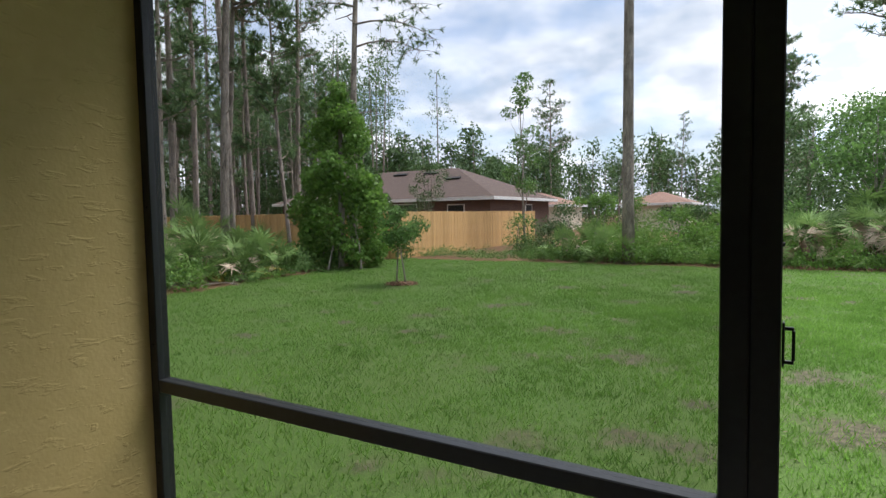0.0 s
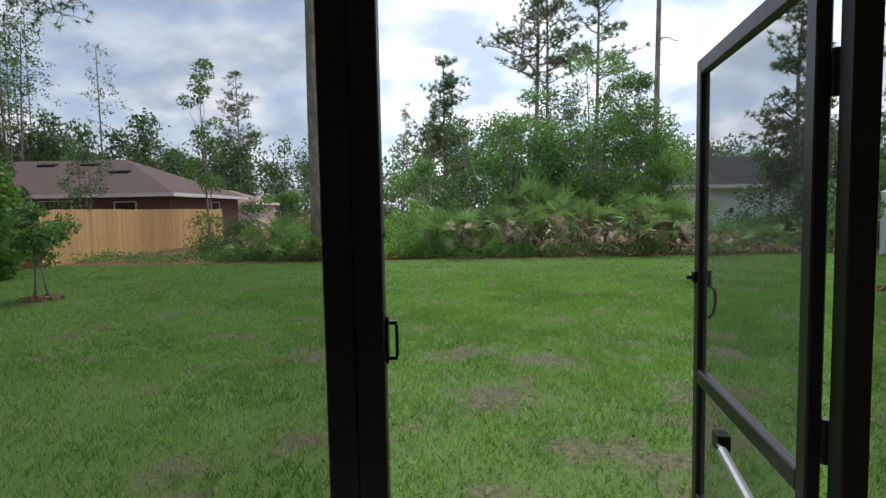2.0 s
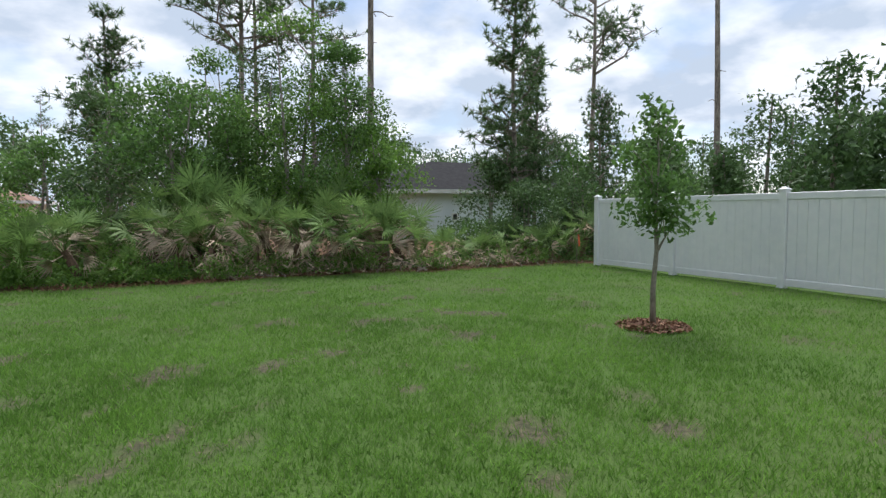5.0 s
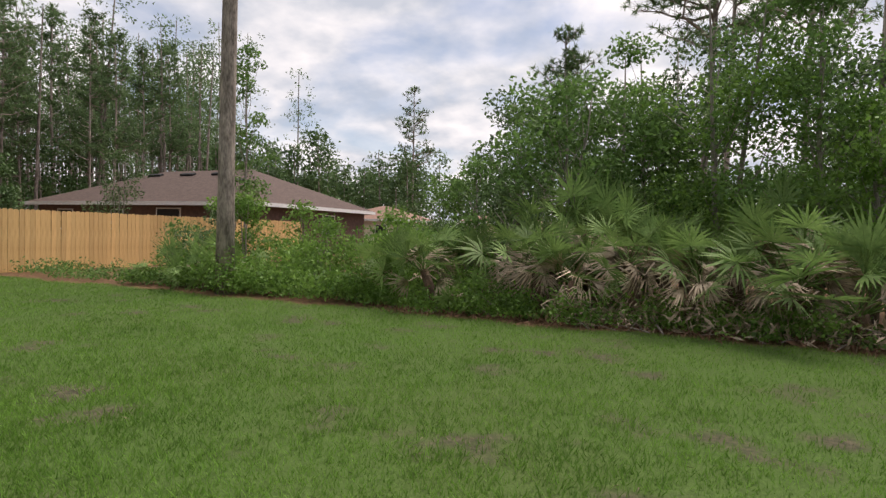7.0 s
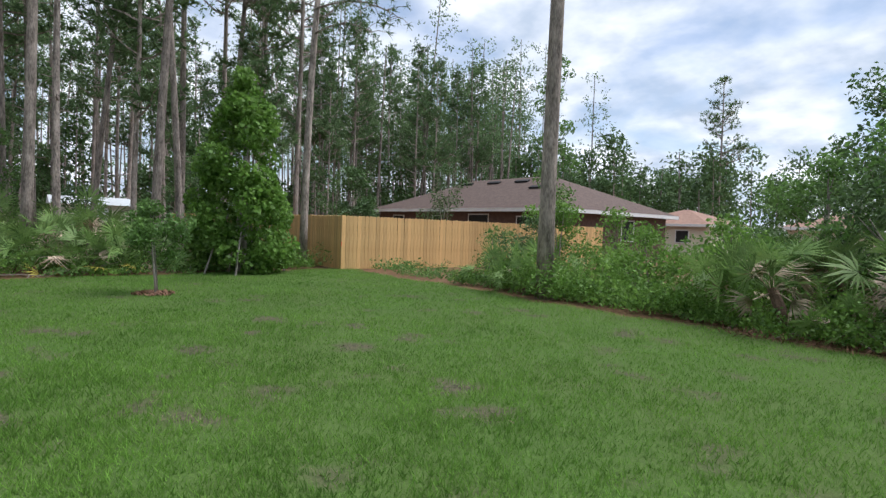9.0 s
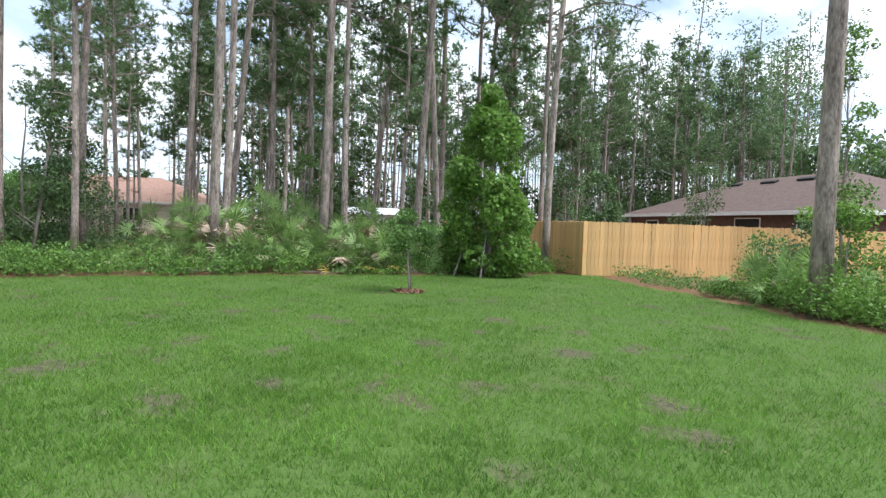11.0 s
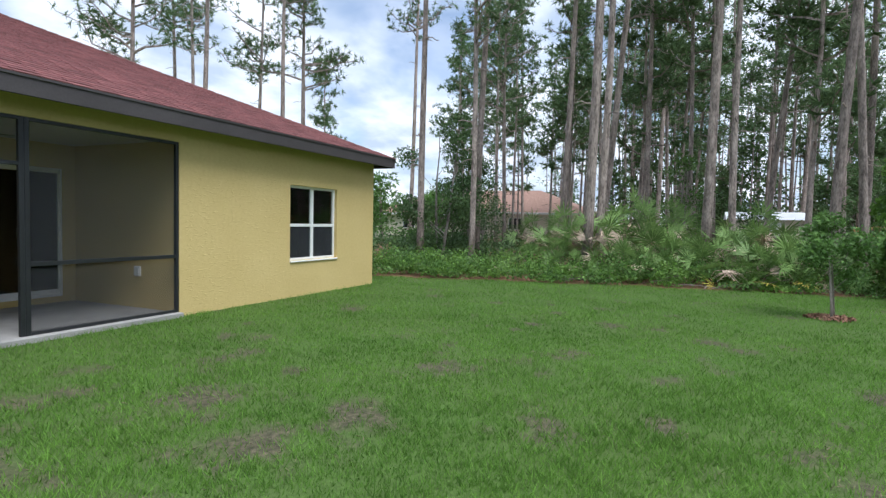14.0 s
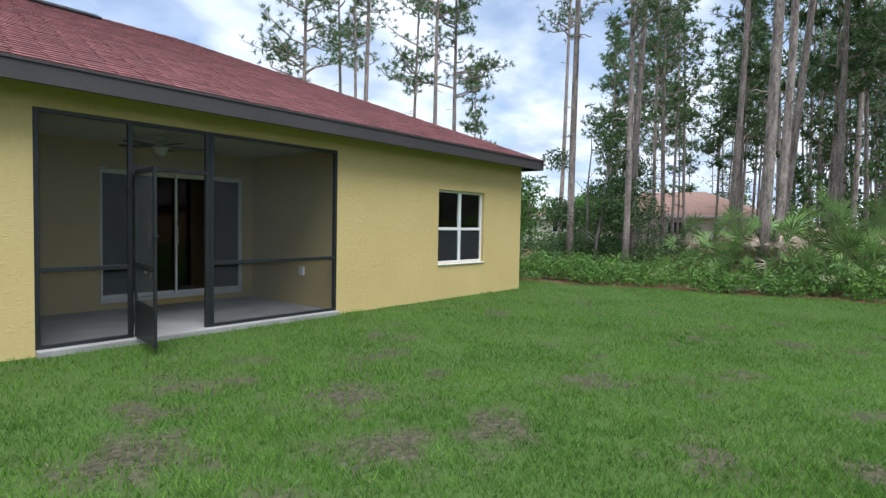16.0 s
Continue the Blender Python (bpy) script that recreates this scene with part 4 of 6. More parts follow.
# ------------------------------------------------------------ houses around
def hip_house(name, label, x0, y0, x1, y1, wall_h, pitch, wall_m, roof_m, windows=(), ov=0.5, turn=0.0, vents=()):
    h = thing(name, label, "house", at=((x0 + x1) / 2, (y0 + y1) / 2, 0), turn=turn)
    w, d = (x1 - x0) / 2, (y1 - y0) / 2
    box("wall", -w, -d, -0.1, w, d, wall_h, wall_m, h)
    bm = bmesh.new()
    rx, ry = w + ov, d + ov
    ze = wall_h + 0.14
    e = [bm.verts.new(p) for p in ((-rx, -ry, ze), (rx, -ry, ze), (rx, ry, ze), (-rx, ry, ze))]
    if rx > ry:
        a, b = bm.verts.new((-rx + ry, 0, ze + pitch * ry)), bm.verts.new((rx - ry, 0, ze + pitch * ry))
        fs = ((e[0], e[1], b, a), (e[2], e[3], a, b), (e[3], e[0], a), (e[1], e[2], b))
    else:
        a, b = bm.verts.new((0, -ry + rx, ze + pitch * rx)), bm.verts.new((0, ry - rx, ze + pitch * rx))
        fs = ((e[0], e[1], a), (e[1], e[2], b, a), (e[2], e[3], b), (e[3], e[0], a, b))
    for f in fs:
        bm.faces.new(f)
    bm.faces.new(e[::-1])
    roof = part("roof", bm, roof_m, h)
    bm = bmesh.new()
    t = 0.03
    add_box(bm, -rx - t, -ry - t, wall_h - 0.04, rx + t, -ry, ze + 0.01)
    add_box(bm, -rx - t, ry, wall_h - 0.04, rx + t, ry + t, ze + 0.01)
    add_box(bm, -rx - t, -ry, wall_h - 0.04, -rx, ry, ze + 0.01)
    add_box(bm, rx, -ry, wall_h - 0.04, rx + t, ry, ze + 0.01)
    part("fascia", bm, M["trim"], h, "white fascia board")
    for side, u, z, ww, hh in windows:
        m = {"s": pose(u, -d - 0.02, z), "e": pose(w + 0.02, u, z, 0, 0, 90)}[side]
        bm = bmesh.new()
        for b in ((-ww / 2, -0.02, 0, -ww / 2 + 0.06, 0.03, hh), (ww / 2 - 0.06, -0.02, 0, ww / 2, 0.03, hh), (-ww / 2 + 0.06, -0.02, 0, ww / 2 - 0.06, 0.03, 0.06), (-ww / 2 + 0.06, -0.02, hh - 0.06, ww / 2 - 0.06, 0.03, hh)):
            add_box(bm, *b)
        bm.transform(m)
        win = part("window", bm, M["trim"], h)
        bm = bmesh.new()
        add_box(bm, -ww / 2 + 0.06, -0.008, 0.06, ww / 2 - 0.06, 0.012, hh - 0.06)
        bm.transform(m)
        part("pane", bm, M["vent"], win, "dark window pane")
    for u, v in vents:
        bm = bmesh.new()
        add_box(bm, -0.55, -0.16, 0, 0.55, 0.16, 0.11, 0.02)
        run = ry + v
        bm.transform(pose(u, v, ze + pitch * run + 0.01, math.degrees(math.atan(pitch)), 0, 0))
        part("roof_vent", bm, M["vent"], roof, "black low roof vent")
    return h


hip_house("neighbour_house", "neighbouring brick house with a brown hip roof and white fascia", -24.0, 28.4, -7.0, 38.2, 2.45, 0.42, M["brick_wall"], M["brown_roof"],
          windows=(("s", -6.0, 1.0, 1.4, 1.2), ("s", -1.5, 1.0, 1.0, 1.2), ("s", 2.5, 0.4, 1.8, 1.9), ("s", 6.2, 1.0, 1.2, 1.2), ("e", 1.0, 1.0, 1.2, 1.2)), vents=((-3.4, -0.9), (-0.6, -0.9), (2.0, -0.9), (4.5, -2.2)))
hip_house("white_house", "white house with a grey shingle roof behind the palmettos", 18.9, 29.5, 32.3, 39.0, 2.35, 0.36, M["white_wall"], M["grey_roof"],
          windows=(("s", -2.6, 0.9, 0.35, 0.4), ("s", 1.5, 0.9, 1.2, 1.2)))
hip_house("tan_house", "small cream house with a tan hip roof among the trees", -3.2, 45.9, 1.4, 53.0, 2.1, 0.36, M["cream_wall"], M["tan_roof"], windows=(("s", 0.9, 0.9, 1.0, 1.1),), ov=0.4)
hip_house("cream_house", "cream house with a reddish-brown hip roof deep in the wood", -56.0, -23.0, -44.0, -3.0, 2.5, 0.40, M["cream_wall"], M["tan_roof"], windows=(("e", -4, 0.9, 1.4, 1.2), ("e", 3, 0.9, 1.4, 1.2)))
hip_house("far_house", "far cream house with a tan roof beyond the fence", -15.5, 47.0, -9.0, 53.0, 2.2, 0.36, M["cream_wall"], M["tan_roof"], windows=(("s", 1.4, 0.9, 1.1, 1.0),), ov=0.4)
hip_house("pale_house", "pale house with a tan hip roof beyond the wood's gap", -43.0, -20.5, -34.0, -14.6, 2.15, 0.40, M["cream_wall"], M["tan_roof"], windows=(("e", 0.6, 0.9, 1.2, 1.0),), ov=0.4)


def build_shed():
    s = thing("garden_shed", "small pale metal shed with a low grey roof", "shed", at=(-21.0, 9.9, 0))
    box("wall", -1.4, -1.6, -0.05, 1.4, 1.6, 1.9, M["cream_wall"], s)
    bm = bmesh.new()
    v = [bm.verts.new(p) for p in ((-1.55, -1.75, 1.9), (1.55, -1.75, 1.9), (1.55, 1.75, 1.9), (-1.55, 1.75, 1.9), (0, -1.75, 2.3), (0, 1.75, 2.3))]
    for f in ((0, 1, 4), (2, 3, 5), (1, 2, 5, 4), (3, 0, 4, 5), (0, 3, 2, 1)):
        bm.faces.new([v[i] for i in f])
    part("roof", bm, M["tin"], s)
    box("door", 1.402, -0.6, 0.0, 1.43, 0.6, 1.75, M["trim"], s)


build_shed()

# ------------------------------------------------------------ trees
def needle_tufts(rng, centres, dirs, count, length, width):
    """Bursts of needles at the twigs' ends."""
    n = len(centres)
    c = np.repeat(centres, count, 0)
    d = unit(rng.normal(size=(n * count, 3)) * 0.85 + np.repeat(dirs, count, 0) * 0.8)
    ln = length * rng.uniform(0.6, 1.2, (n * count, 1))
    s = unit(np.cross(d, rng.normal(size=d.shape))) * width
    v = np.stack([c - s * 0.5, c + d * ln, c + s * 0.5], 1).reshape(-1, 3)
    return v


def pine_meshes(seed, height, radius, bare_to, spread, tufts=9, needles=10, branches=34, needle=0.30, width=0.045, sides=9, stubs=6, twigs=True):
    rng = np.random.default_rng(seed)
    bm = bmesh.new()
    k = 12
    bend = rng.normal(size=2) * 0.012 * height
    pts, radii = [], []
    for i in range(k + 1):
        u = i / k
        w = u * u
        pts.append(Vector((bend[0] * w + 0.05 * math.sin(u * 7 + seed), bend[1] * w + 0.05 * math.cos(u * 6 + seed), height * u - 0.1 * (i == 0))))
        radii.append(radius * (1.18 if i == 0 else 1.0) * (1 - 0.82 * u ** 1.15) + 0.012)
    add_tube(bm, pts, radii, sides)
    trunk = bpy.data.meshes.new("trunk")
    bm.to_mesh(trunk)
    bm.free()

    def along(z):
        u = min(max(z / height, 0), 1) * k
        i = min(int(u), k - 1)
        return pts[i].lerp(pts[i + 1], u - i)
    lb = bmesh.new()
    cs, ds = [], []
    for b in range(branches + stubs):
        stub = b >= branches
        f = rng.uniform(0.02, 1.0)
        z = height * ((bare_to * rng.uniform(0.35, 1.0)) if stub else (bare_to + (1 - bare_to) * f))
        az = rng.uniform(0, 2 * math.pi)
        reach = rng.uniform(0.3, 0.9) if stub else spread * (1.0 - 0.72 * f ** 1.6) * rng.uniform(0.55, 1.1)
        rise = rng.uniform(-0.1, 0.2) if stub else rng.uniform(-0.15, 0.35) + 0.45 * f
        p0 = along(z)
        out = Vector((math.cos(az), math.sin(az), 0))
        line = []
        for j in range(5):
            u = j / 4
            line.append(p0 + out * reach * u + Vector((0, 0, reach * (rise * u + 0.25 * u * u * (1 if not stub else -0.5)))) + Vector(rng.normal(size=3)) * 0.04 * reach * (j > 0))
        add_tube(lb, line, [0.012 + 0.02 * reach * (1 - u / 4.4) for u in range(5)], 4 if twigs else 3, cap=False)
        if stub:
            continue
        for q in range(max(3, int(tufts * reach / spread * 1.2) + 2)):
            u = rng.uniform(0.35, 1.0)
            i = min(int(u * 4), 3)
            base = line[i].lerp(line[i + 1], u * 4 - i)
            side = Vector(rng.normal(size=3))
            side.z = abs(side.z) * 0.6
            tip = base + side.normalized() * rng.uniform(0.15, 0.55) * (0.5 + 0.35 * reach)
            if twigs:
                add_tube(lb, [base, tip], [0.012, 0.006], 3, cap=False)
            cs.append(tip)
            ds.append((tip - base).normalized())
    limbs = bpy.data.meshes.new("limbs")
    lb.to_mesh(limbs)
    lb.free()
    v = needle_tufts(rng, np.array([list(c) for c in cs]), np.array([list(c) for c in ds]), needles, needle, width)
    crown = array_mesh("crown", v, np.arange(len(v)).reshape(-1, 3))
    trunk.polygons.foreach_set("use_smooth", np.ones(len(trunk.polygons), dtype=bool))
    for me, mm in ((trunk, M["bark"]), (limbs, M["bark"]), (crown, M["needles"])):
        me.materials.append(mm)
    return trunk, limbs, crown


def plant_pine(meshes, x, y, turn=0.0, lean=0.0, lean_to=0.0, scale=1.0, label="tall slender pine with a bare grey-brown trunk", group="pines of the wood"):
    t = tagged(new("pine_tree"), label, "tree", group)
    m = Matrix.Rotation(radians(lean_to), 4, "Z") @ Matrix.Rotation(radians(lean), 4, "Y") @ Matrix.Rotation(radians(turn - lean_to), 4, "Z")
    t.matrix_basis = Matrix.Translation((x, y, 0)) @ m @ Matrix.Scale(scale, 4)
    for nm, me in zip(("trunk", "branching", "crown"), meshes):
        o = from_mesh(nm, me, None, t)
        if nm != "trunk":
            o["kind"] = "stuff"
    return t


TALL = [pine_meshes(20 + i, h, r, b, s, tufts=13, needles=14, branches=34) for i, (h, r, b, s) in enumerate(((21, 0.132, 0.55, 2.6), (19, 0.118, 0.5, 2.3), (23, 0.142, 0.58, 2.9), (18, 0.10, 0.42, 2.1), (20, 0.115, 0.48, 2.4)))]
THIN = [pine_meshes(40 + i, h, r, b, s, tufts=14, needles=13, branches=34, needle=0.36, width=0.07, sides=6, stubs=6, twigs=False) for i, (h, r, b, s) in enumerate(((16, 0.10, 0.36, 2.0), (18, 0.095, 0.42, 2.1), (14, 0.085, 0.3, 1.9), (19, 0.12, 0.45, 2.4)))]
BIG = pine_meshes(61, 24, 0.16, 0.72, 3.2, tufts=12, needles=12, branches=30, sides=14, stubs=2)
OPEN = [pine_meshes(70 + i, h, r, b, s, tufts=17, needles=16, branches=36) for i, (h, r, b, s) in enumerate(((17, 0.14, 0.48, 2.8), (16, 0.12, 0.43, 2.5)))]
YOUNG = [pine_meshes(80 + i, h, 0.10, 0.18, 1.7, tufts=18, needles=18, branches=54, needle=0.26, width=0.04, stubs=0) for i, h in enumerate((9.3, 9.0))]

plant_pine(BIG, 3.72, 15.75, 30, 0.3, 180, 1.0, "tall pine with a thick flaky-barked trunk at the lawn's edge")
# the edge of the wood, beside the lawn: plan, mesh, lean
rng0 = random.Random(5)
EDGE = [(-4.80, 4.10, 0, 1.2, 40, 1.0), (-5.8, 4.22, 1, 1.2, 100, 0.95), (-7.6, 7.1, 2, 1.0, 20, 1.0), (-8.0, 7.9, 1, 3.5, 200, 0.9), (-7.4, 10.3, 0, 1.8, 70, 1.0),
        (-8.2, 11.2, 4, 4.0, 300, 0.95), (-5.6, 0.3, 3, 3.0, 210, 0.9), (-7.0, -2.2, 4, 1.0, 0, 1.0), (-9.4, -1.0, 0, 1.2, 150, 1.0),
        (-12.4, 3.2, 2, 4.5, 80, 1.0), (-13.6, 5.0, 1, 1.5, 300, 1.0), (-10.6, 2.0, 4, 3.0, 160, 1.0), (-12.0, 9.0, 3, 5.5, 70, 1.0), (-13.0, 12.2, 0, 2.0, 10, 1.0),
        (-15.2, 7.4, 2, 2.0, 220, 1.0), (-11.3, 13.2, 1, 6.0, 95, 1.0), (-14.0, 14.0, 4, 2.0, 140, 1.0), (-9.8, 15.9, 3, 2.5, 330, 1.0), (-16.0, 1.0, 4, 2.0, 20, 1.0)]
for x, y, k, lean, to, s in EDGE:
    plant_pine(TALL[k], x, y, rng0.uniform(0, 360), lean, to, s)


def drooping_limb(tree, start, out, length, drop, seed):
    """A long low limb of a pine, hanging with cones and needle bursts."""
    rng = np.random.default_rng(seed)
    bm = bmesh.new()
    p, d = Vector(start), Vector(out).normalized()
    line = [p + d * length * u + Vector((0, 0, 0.35 * math.sin(2.2 * u) * length * 0.3 - drop * u * u)) for u in (0, 0.2, 0.4, 0.6, 0.8, 1)]
    add_tube(bm, line, [0.04, 0.033, 0.026, 0.02, 0.014, 0.008], 6)
    cs, ds = [], []
    for i in range(34):
        u = rng.uniform(0.3, 1) * 5
        k = min(int(u), 4)
        b = line[k].lerp(line[k + 1], u - k)
        t = b + Vector((rng.normal() * 0.3, rng.normal() * 0.3, rng.normal() * 0.22 - 0.05))
        add_tube(bm, [b, b.lerp(t, 0.5) + Vector((0, 0, 0.05)), t], [0.012, 0.009, 0.005], 4)
        cs.append(list(t))
        ds.append(list((t - b).normalized()))
    o = part("drooping_limb", bm, M["bark"], tree)
    o["kind"] = "stuff"
    v = needle_tufts(rng, np.array(cs), np.array(ds), 15, 0.24, 0.03)
    from_mesh("needle_burst", array_mesh("needle_burst", v, np.arange(len(v)).reshape(-1, 3)), M["needles"], o)["kind"] = "stuff"


LIMBED = plant_pine(TALL[1], -5.6, 14.35, 15, 1.5, 45, 1.0, "pine with long drooping lower limbs by the vine-covered tree")
for z, ln, dr, az, sd in ((8.3, 2.9, 0.9, 40, 1), (7.5, 2.4, 0.7, 20, 2), (9.4, 2.6, 0.8, 55, 3), (8.9, 1.8, 0.3, 200, 4)):
    drooping_limb(LIMBED, (0, 0, z), (math.cos(radians(az - 15)), math.sin(radians(az - 15)), 0.1), ln, dr, sd)
# pines behind the yellow house
for x, y, k, s in ((-7.5, -13.5, 0, 0.95), (-11.5, -12.5, 2, 0.9), (-14.0, -13.0, 3, 1.0), (-15.5, -17.5, 1, 1.0), (-11.8, -18.6, 4, 1.0), (-5.0, -15.0, 3, 0.9), (-13.5, -22.0, 0, 1.0), (-19.0, -9.0, 2, 0.9)):
    plant_pine(TALL[k] if k != 3 else OPEN[0], x, y, rng0.uniform(0, 360), rng0.uniform(0, 3), rng0.uniform(0, 360), s)
# open-grown pines beyond the palmettos and the white fence
for ms, x, y, s in ((TALL[4], 15.9, 21.3, 1.0), (OPEN[0], 12.6, 31.5, 1.05), (OPEN[1], 13.6, 32.3, 1.0), (OPEN[1], 15.9, 29.7, 0.98), (OPEN[0], 26.5, 23.0, 0.85), (TALL[0], 30.0, 19.5, 0.95), (OPEN[1], 33.0, 12.0, 1.0), (TALL[2], 31.5, 8.5, 0.95),
                    (TALL[1], 36.0, 16.0, 1.0), (OPEN[0], 27.5, 2.0, 1.0), (TALL[3], 29.0, -4.0, 1.0)):
    plant_pine(ms, x, y, rng0.uniform(0, 360), rng0.uniform(0, 2), rng0.uniform(0, 360), s, "open-crowned pine standing apart from the wood", "scattered pines")
for ms, x, y, s in ((YOUNG[0], 7.6, 29.5, 1.0), (YOUNG[1], 20.6, 20.0, 1.0), (YOUNG[0], 22.6, 21.6, 0.8), (YOUNG[1], 23.9, 19.4, 0.62)):
    plant_pine(ms, x, y, rng0.uniform(0, 360), 0, 0, s, "young dense green pine, branched almost to the ground", "young pines")
for ms, x, y, s in ((OPEN[0], -14.6, 60.0, 0.95), (TALL[3], 3.2, 62.0, 0.72), (TALL[4], 6.2, 60.0, 0.66), (TALL[1], -2.5, 72.0, 0.7)):
    plant_pine(ms, x, y, rng0.uniform(0, 360), 0, 0, s, "lone far pine above the low tree line", "scattered pines")
# the wood's inner trees
placed = [(x, y) for x, y, *_ in EDGE]


def open_gap(x, y):
    """The gap in the wood beside the house through which the sky shows."""
    a = math.degrees(math.atan2(11.0 - x, y - 6.8))
    return 113.5 < a < 124.5


def inner_wood():
    rng = random.Random(9)
    n = 0
    while n < 84:
        x, y = rng.uniform(-46, -8.5), rng.uniform(-16, 46)
        if (x > -27 and 26 < y < 41) or (-23.5 < x < -18.5 and 7 < y < 13) or (x < -42 and y < -1) or (x > -11 and y < 1):
            continue
        if (y > 15.5 and x > -26) or open_gap(x, y):
            continue
        if min((x - a) ** 2 + (y - b) ** 2 for a, b in placed) < 1.7 ** 2:
            continue
        placed.append((x, y))
        ms = rng.choice(THIN + THIN + TALL[3:])
        plant_pine(ms, x, y, rng.uniform(0, 360), rng.uniform(0, 3.5), rng.uniform(0, 360), rng.uniform(0.85, 1.1))
        n += 1


inner_wood()


def far_trunk_wood(name, label, spots, seed, h0, h1, clumps=48, size=0.46, bare_to=0.48, needle_m="needles", width=0.15):
    """Many far trees in one sheet of geometry: trunks, and crowns of needle clumps."""
    rng = np.random.default_rng(seed)
    tv, tf, cv = [], [], []
    for x, y in spots:
        h = rng.uniform(h0, h1)
        r = rng.uniform(0.09, 0.16)
        lx, ly = rng.normal(size=2) * 0.03 * h
        b = len(tv)
        for zz, rr, u in ((-0.1, r, 0), (h, r * 0.3, 1)):
            for k in range(5):
                a = k * 2 * math.pi / 5
                tv.append((x + lx * u + rr * math.cos(a), y + ly * u + rr * math.sin(a), zz))
        for k in range(5):
            tf.append((b + k, b + (k + 1) % 5, b + 5 + (k + 1) % 5, b + 5 + k))
        g = clumps
        f = rng.uniform(0, 1, g) ** 0.8
        rad = (1 - 0.6 * f) * h * width * np.sqrt(rng.uniform(0.02, 1.0, g))
        az = rng.uniform(0, 2 * math.pi, g)
        z = h * (bare_to + (1 - bare_to) * f)
        cc = np.stack([x + lx * z / h + rad * np.cos(az), y + ly * z / h + rad * np.sin(az), z], 1)
        pc = np.repeat(cc, 10, 0) + rng.normal(size=(g * 10, 3)) * [size * 0.62, size * 0.62, size * 0.4]
        cv.append(needle_tufts(rng, pc, np.zeros((g * 10, 3)), 1, size * 0.62, size * 0.36))
    me = array_mesh("trunks", tv, tf)
    o = tagged(from_mesh(name, me, M["bark"]), label, "trees", kind="stuff")
    v = np.concatenate(cv)
    from_mesh("crowns", array_mesh("crowns", v, np.arange(len(v)).reshape(-1, 3)), M[needle_m], o)["kind"] = "stuff"


def scatter(rng, n, x0, x1, y0, y1, keep=lambda x, y: True):
    out = []
    while len(out) < n:
        x, y = rng.uniform(x0, x1), rng.uniform(y0, y1)
        if keep(x, y):
            out.append((x, y))
    return out


frng = random.Random(31)


def bearing(x, y):
    return math.degrees(math.atan2(11.7 - x, y - 6.8))


far_trunk_wood("far_pine_wood", "dense far pine wood behind the neighbouring lots", scatter(frng, 135, -80, -28, -25, 60, lambda x, y: not (x > -58 and y < 0) and not open_gap(x, y) and (y > 8 or frng.random() < 0.4)), 3, 16, 24)
far_trunk_wood("far_pine_wood", "pine wood rising behind the brown-roofed house", scatter(frng, 130, -75, -18, 40, 78, lambda x, y: bearing(x, y) > 45), 4, 15, 21)
far_trunk_wood("far_tree_line", "lower leafy trees beyond the brown-roofed house", scatter(frng, 90, -50, 0, 44, 80, lambda x, y: 24 < bearing(x, y) < 47 and (y > 55 or not -18 < x < -6)), 14, 7, 10.5, clumps=60, size=0.7, bare_to=0.05, needle_m="leaf_dark", width=0.2)
far_trunk_wood("far_tree_line", "low far tree line under the sky", scatter(frng, 130, -30, 70, 70, 110), 5, 8, 13, clumps=40, size=0.9, bare_to=0.03, needle_m="leaf_dark", width=0.22)
far_trunk_wood("far_tree_line", "dark leafy wood beyond the white fence", scatter(frng, 62, 27, 50, 2, 38, lambda x, y: not (x < 35 and y > 27)), 6, 3.5, 7.5, clumps=120, size=0.42, bare_to=0.02, needle_m="leaf_dark", width=0.3)
far_trunk_wood("far_pine_wood", "dark pine wood rising beyond the white fence", scatter(frng, 34, 26, 46, -14, 22, lambda x, y: y < 0.9 * (x - 22) and not (x < 30 and y > 5)), 16, 11, 18, clumps=110, size=0.45, bare_to=0.3, width=0.17)
far_trunk_wood("far_tree_line", "far trees behind the yellow house", scatter(frng, 45, -60, 40, -75, -40), 7, 9, 15, clumps=36, size=0.9, bare_to=0.05, needle_m="leaf_dark", width=0.2)
far_trunk_wood("far_understorey", "low leafy trees in the gap beside the yellow house", scatter(frng, 34, -60, -20, -45, -4, lambda x, y: open_gap(x, y) and not (x > -44 and 115.8 < math.degrees(math.atan2(11.0 - x, y - 6.8)) < 119.6)), 18, 2.5, 5.5, clumps=70, size=0.5, bare_to=0.02, needle_m="leaf", width=0.4)
far_trunk_wood("far_understorey", "leafy understorey deep in the pine wood", scatter(frng, 140, -70, -30, -28, 70, lambda x, y: not (x > -58 and y < 0) and not open_gap(x, y)), 8, 4, 9, clumps=60, size=0.6, bare_to=0.02, needle_m="leaf_dark", width=0.26)


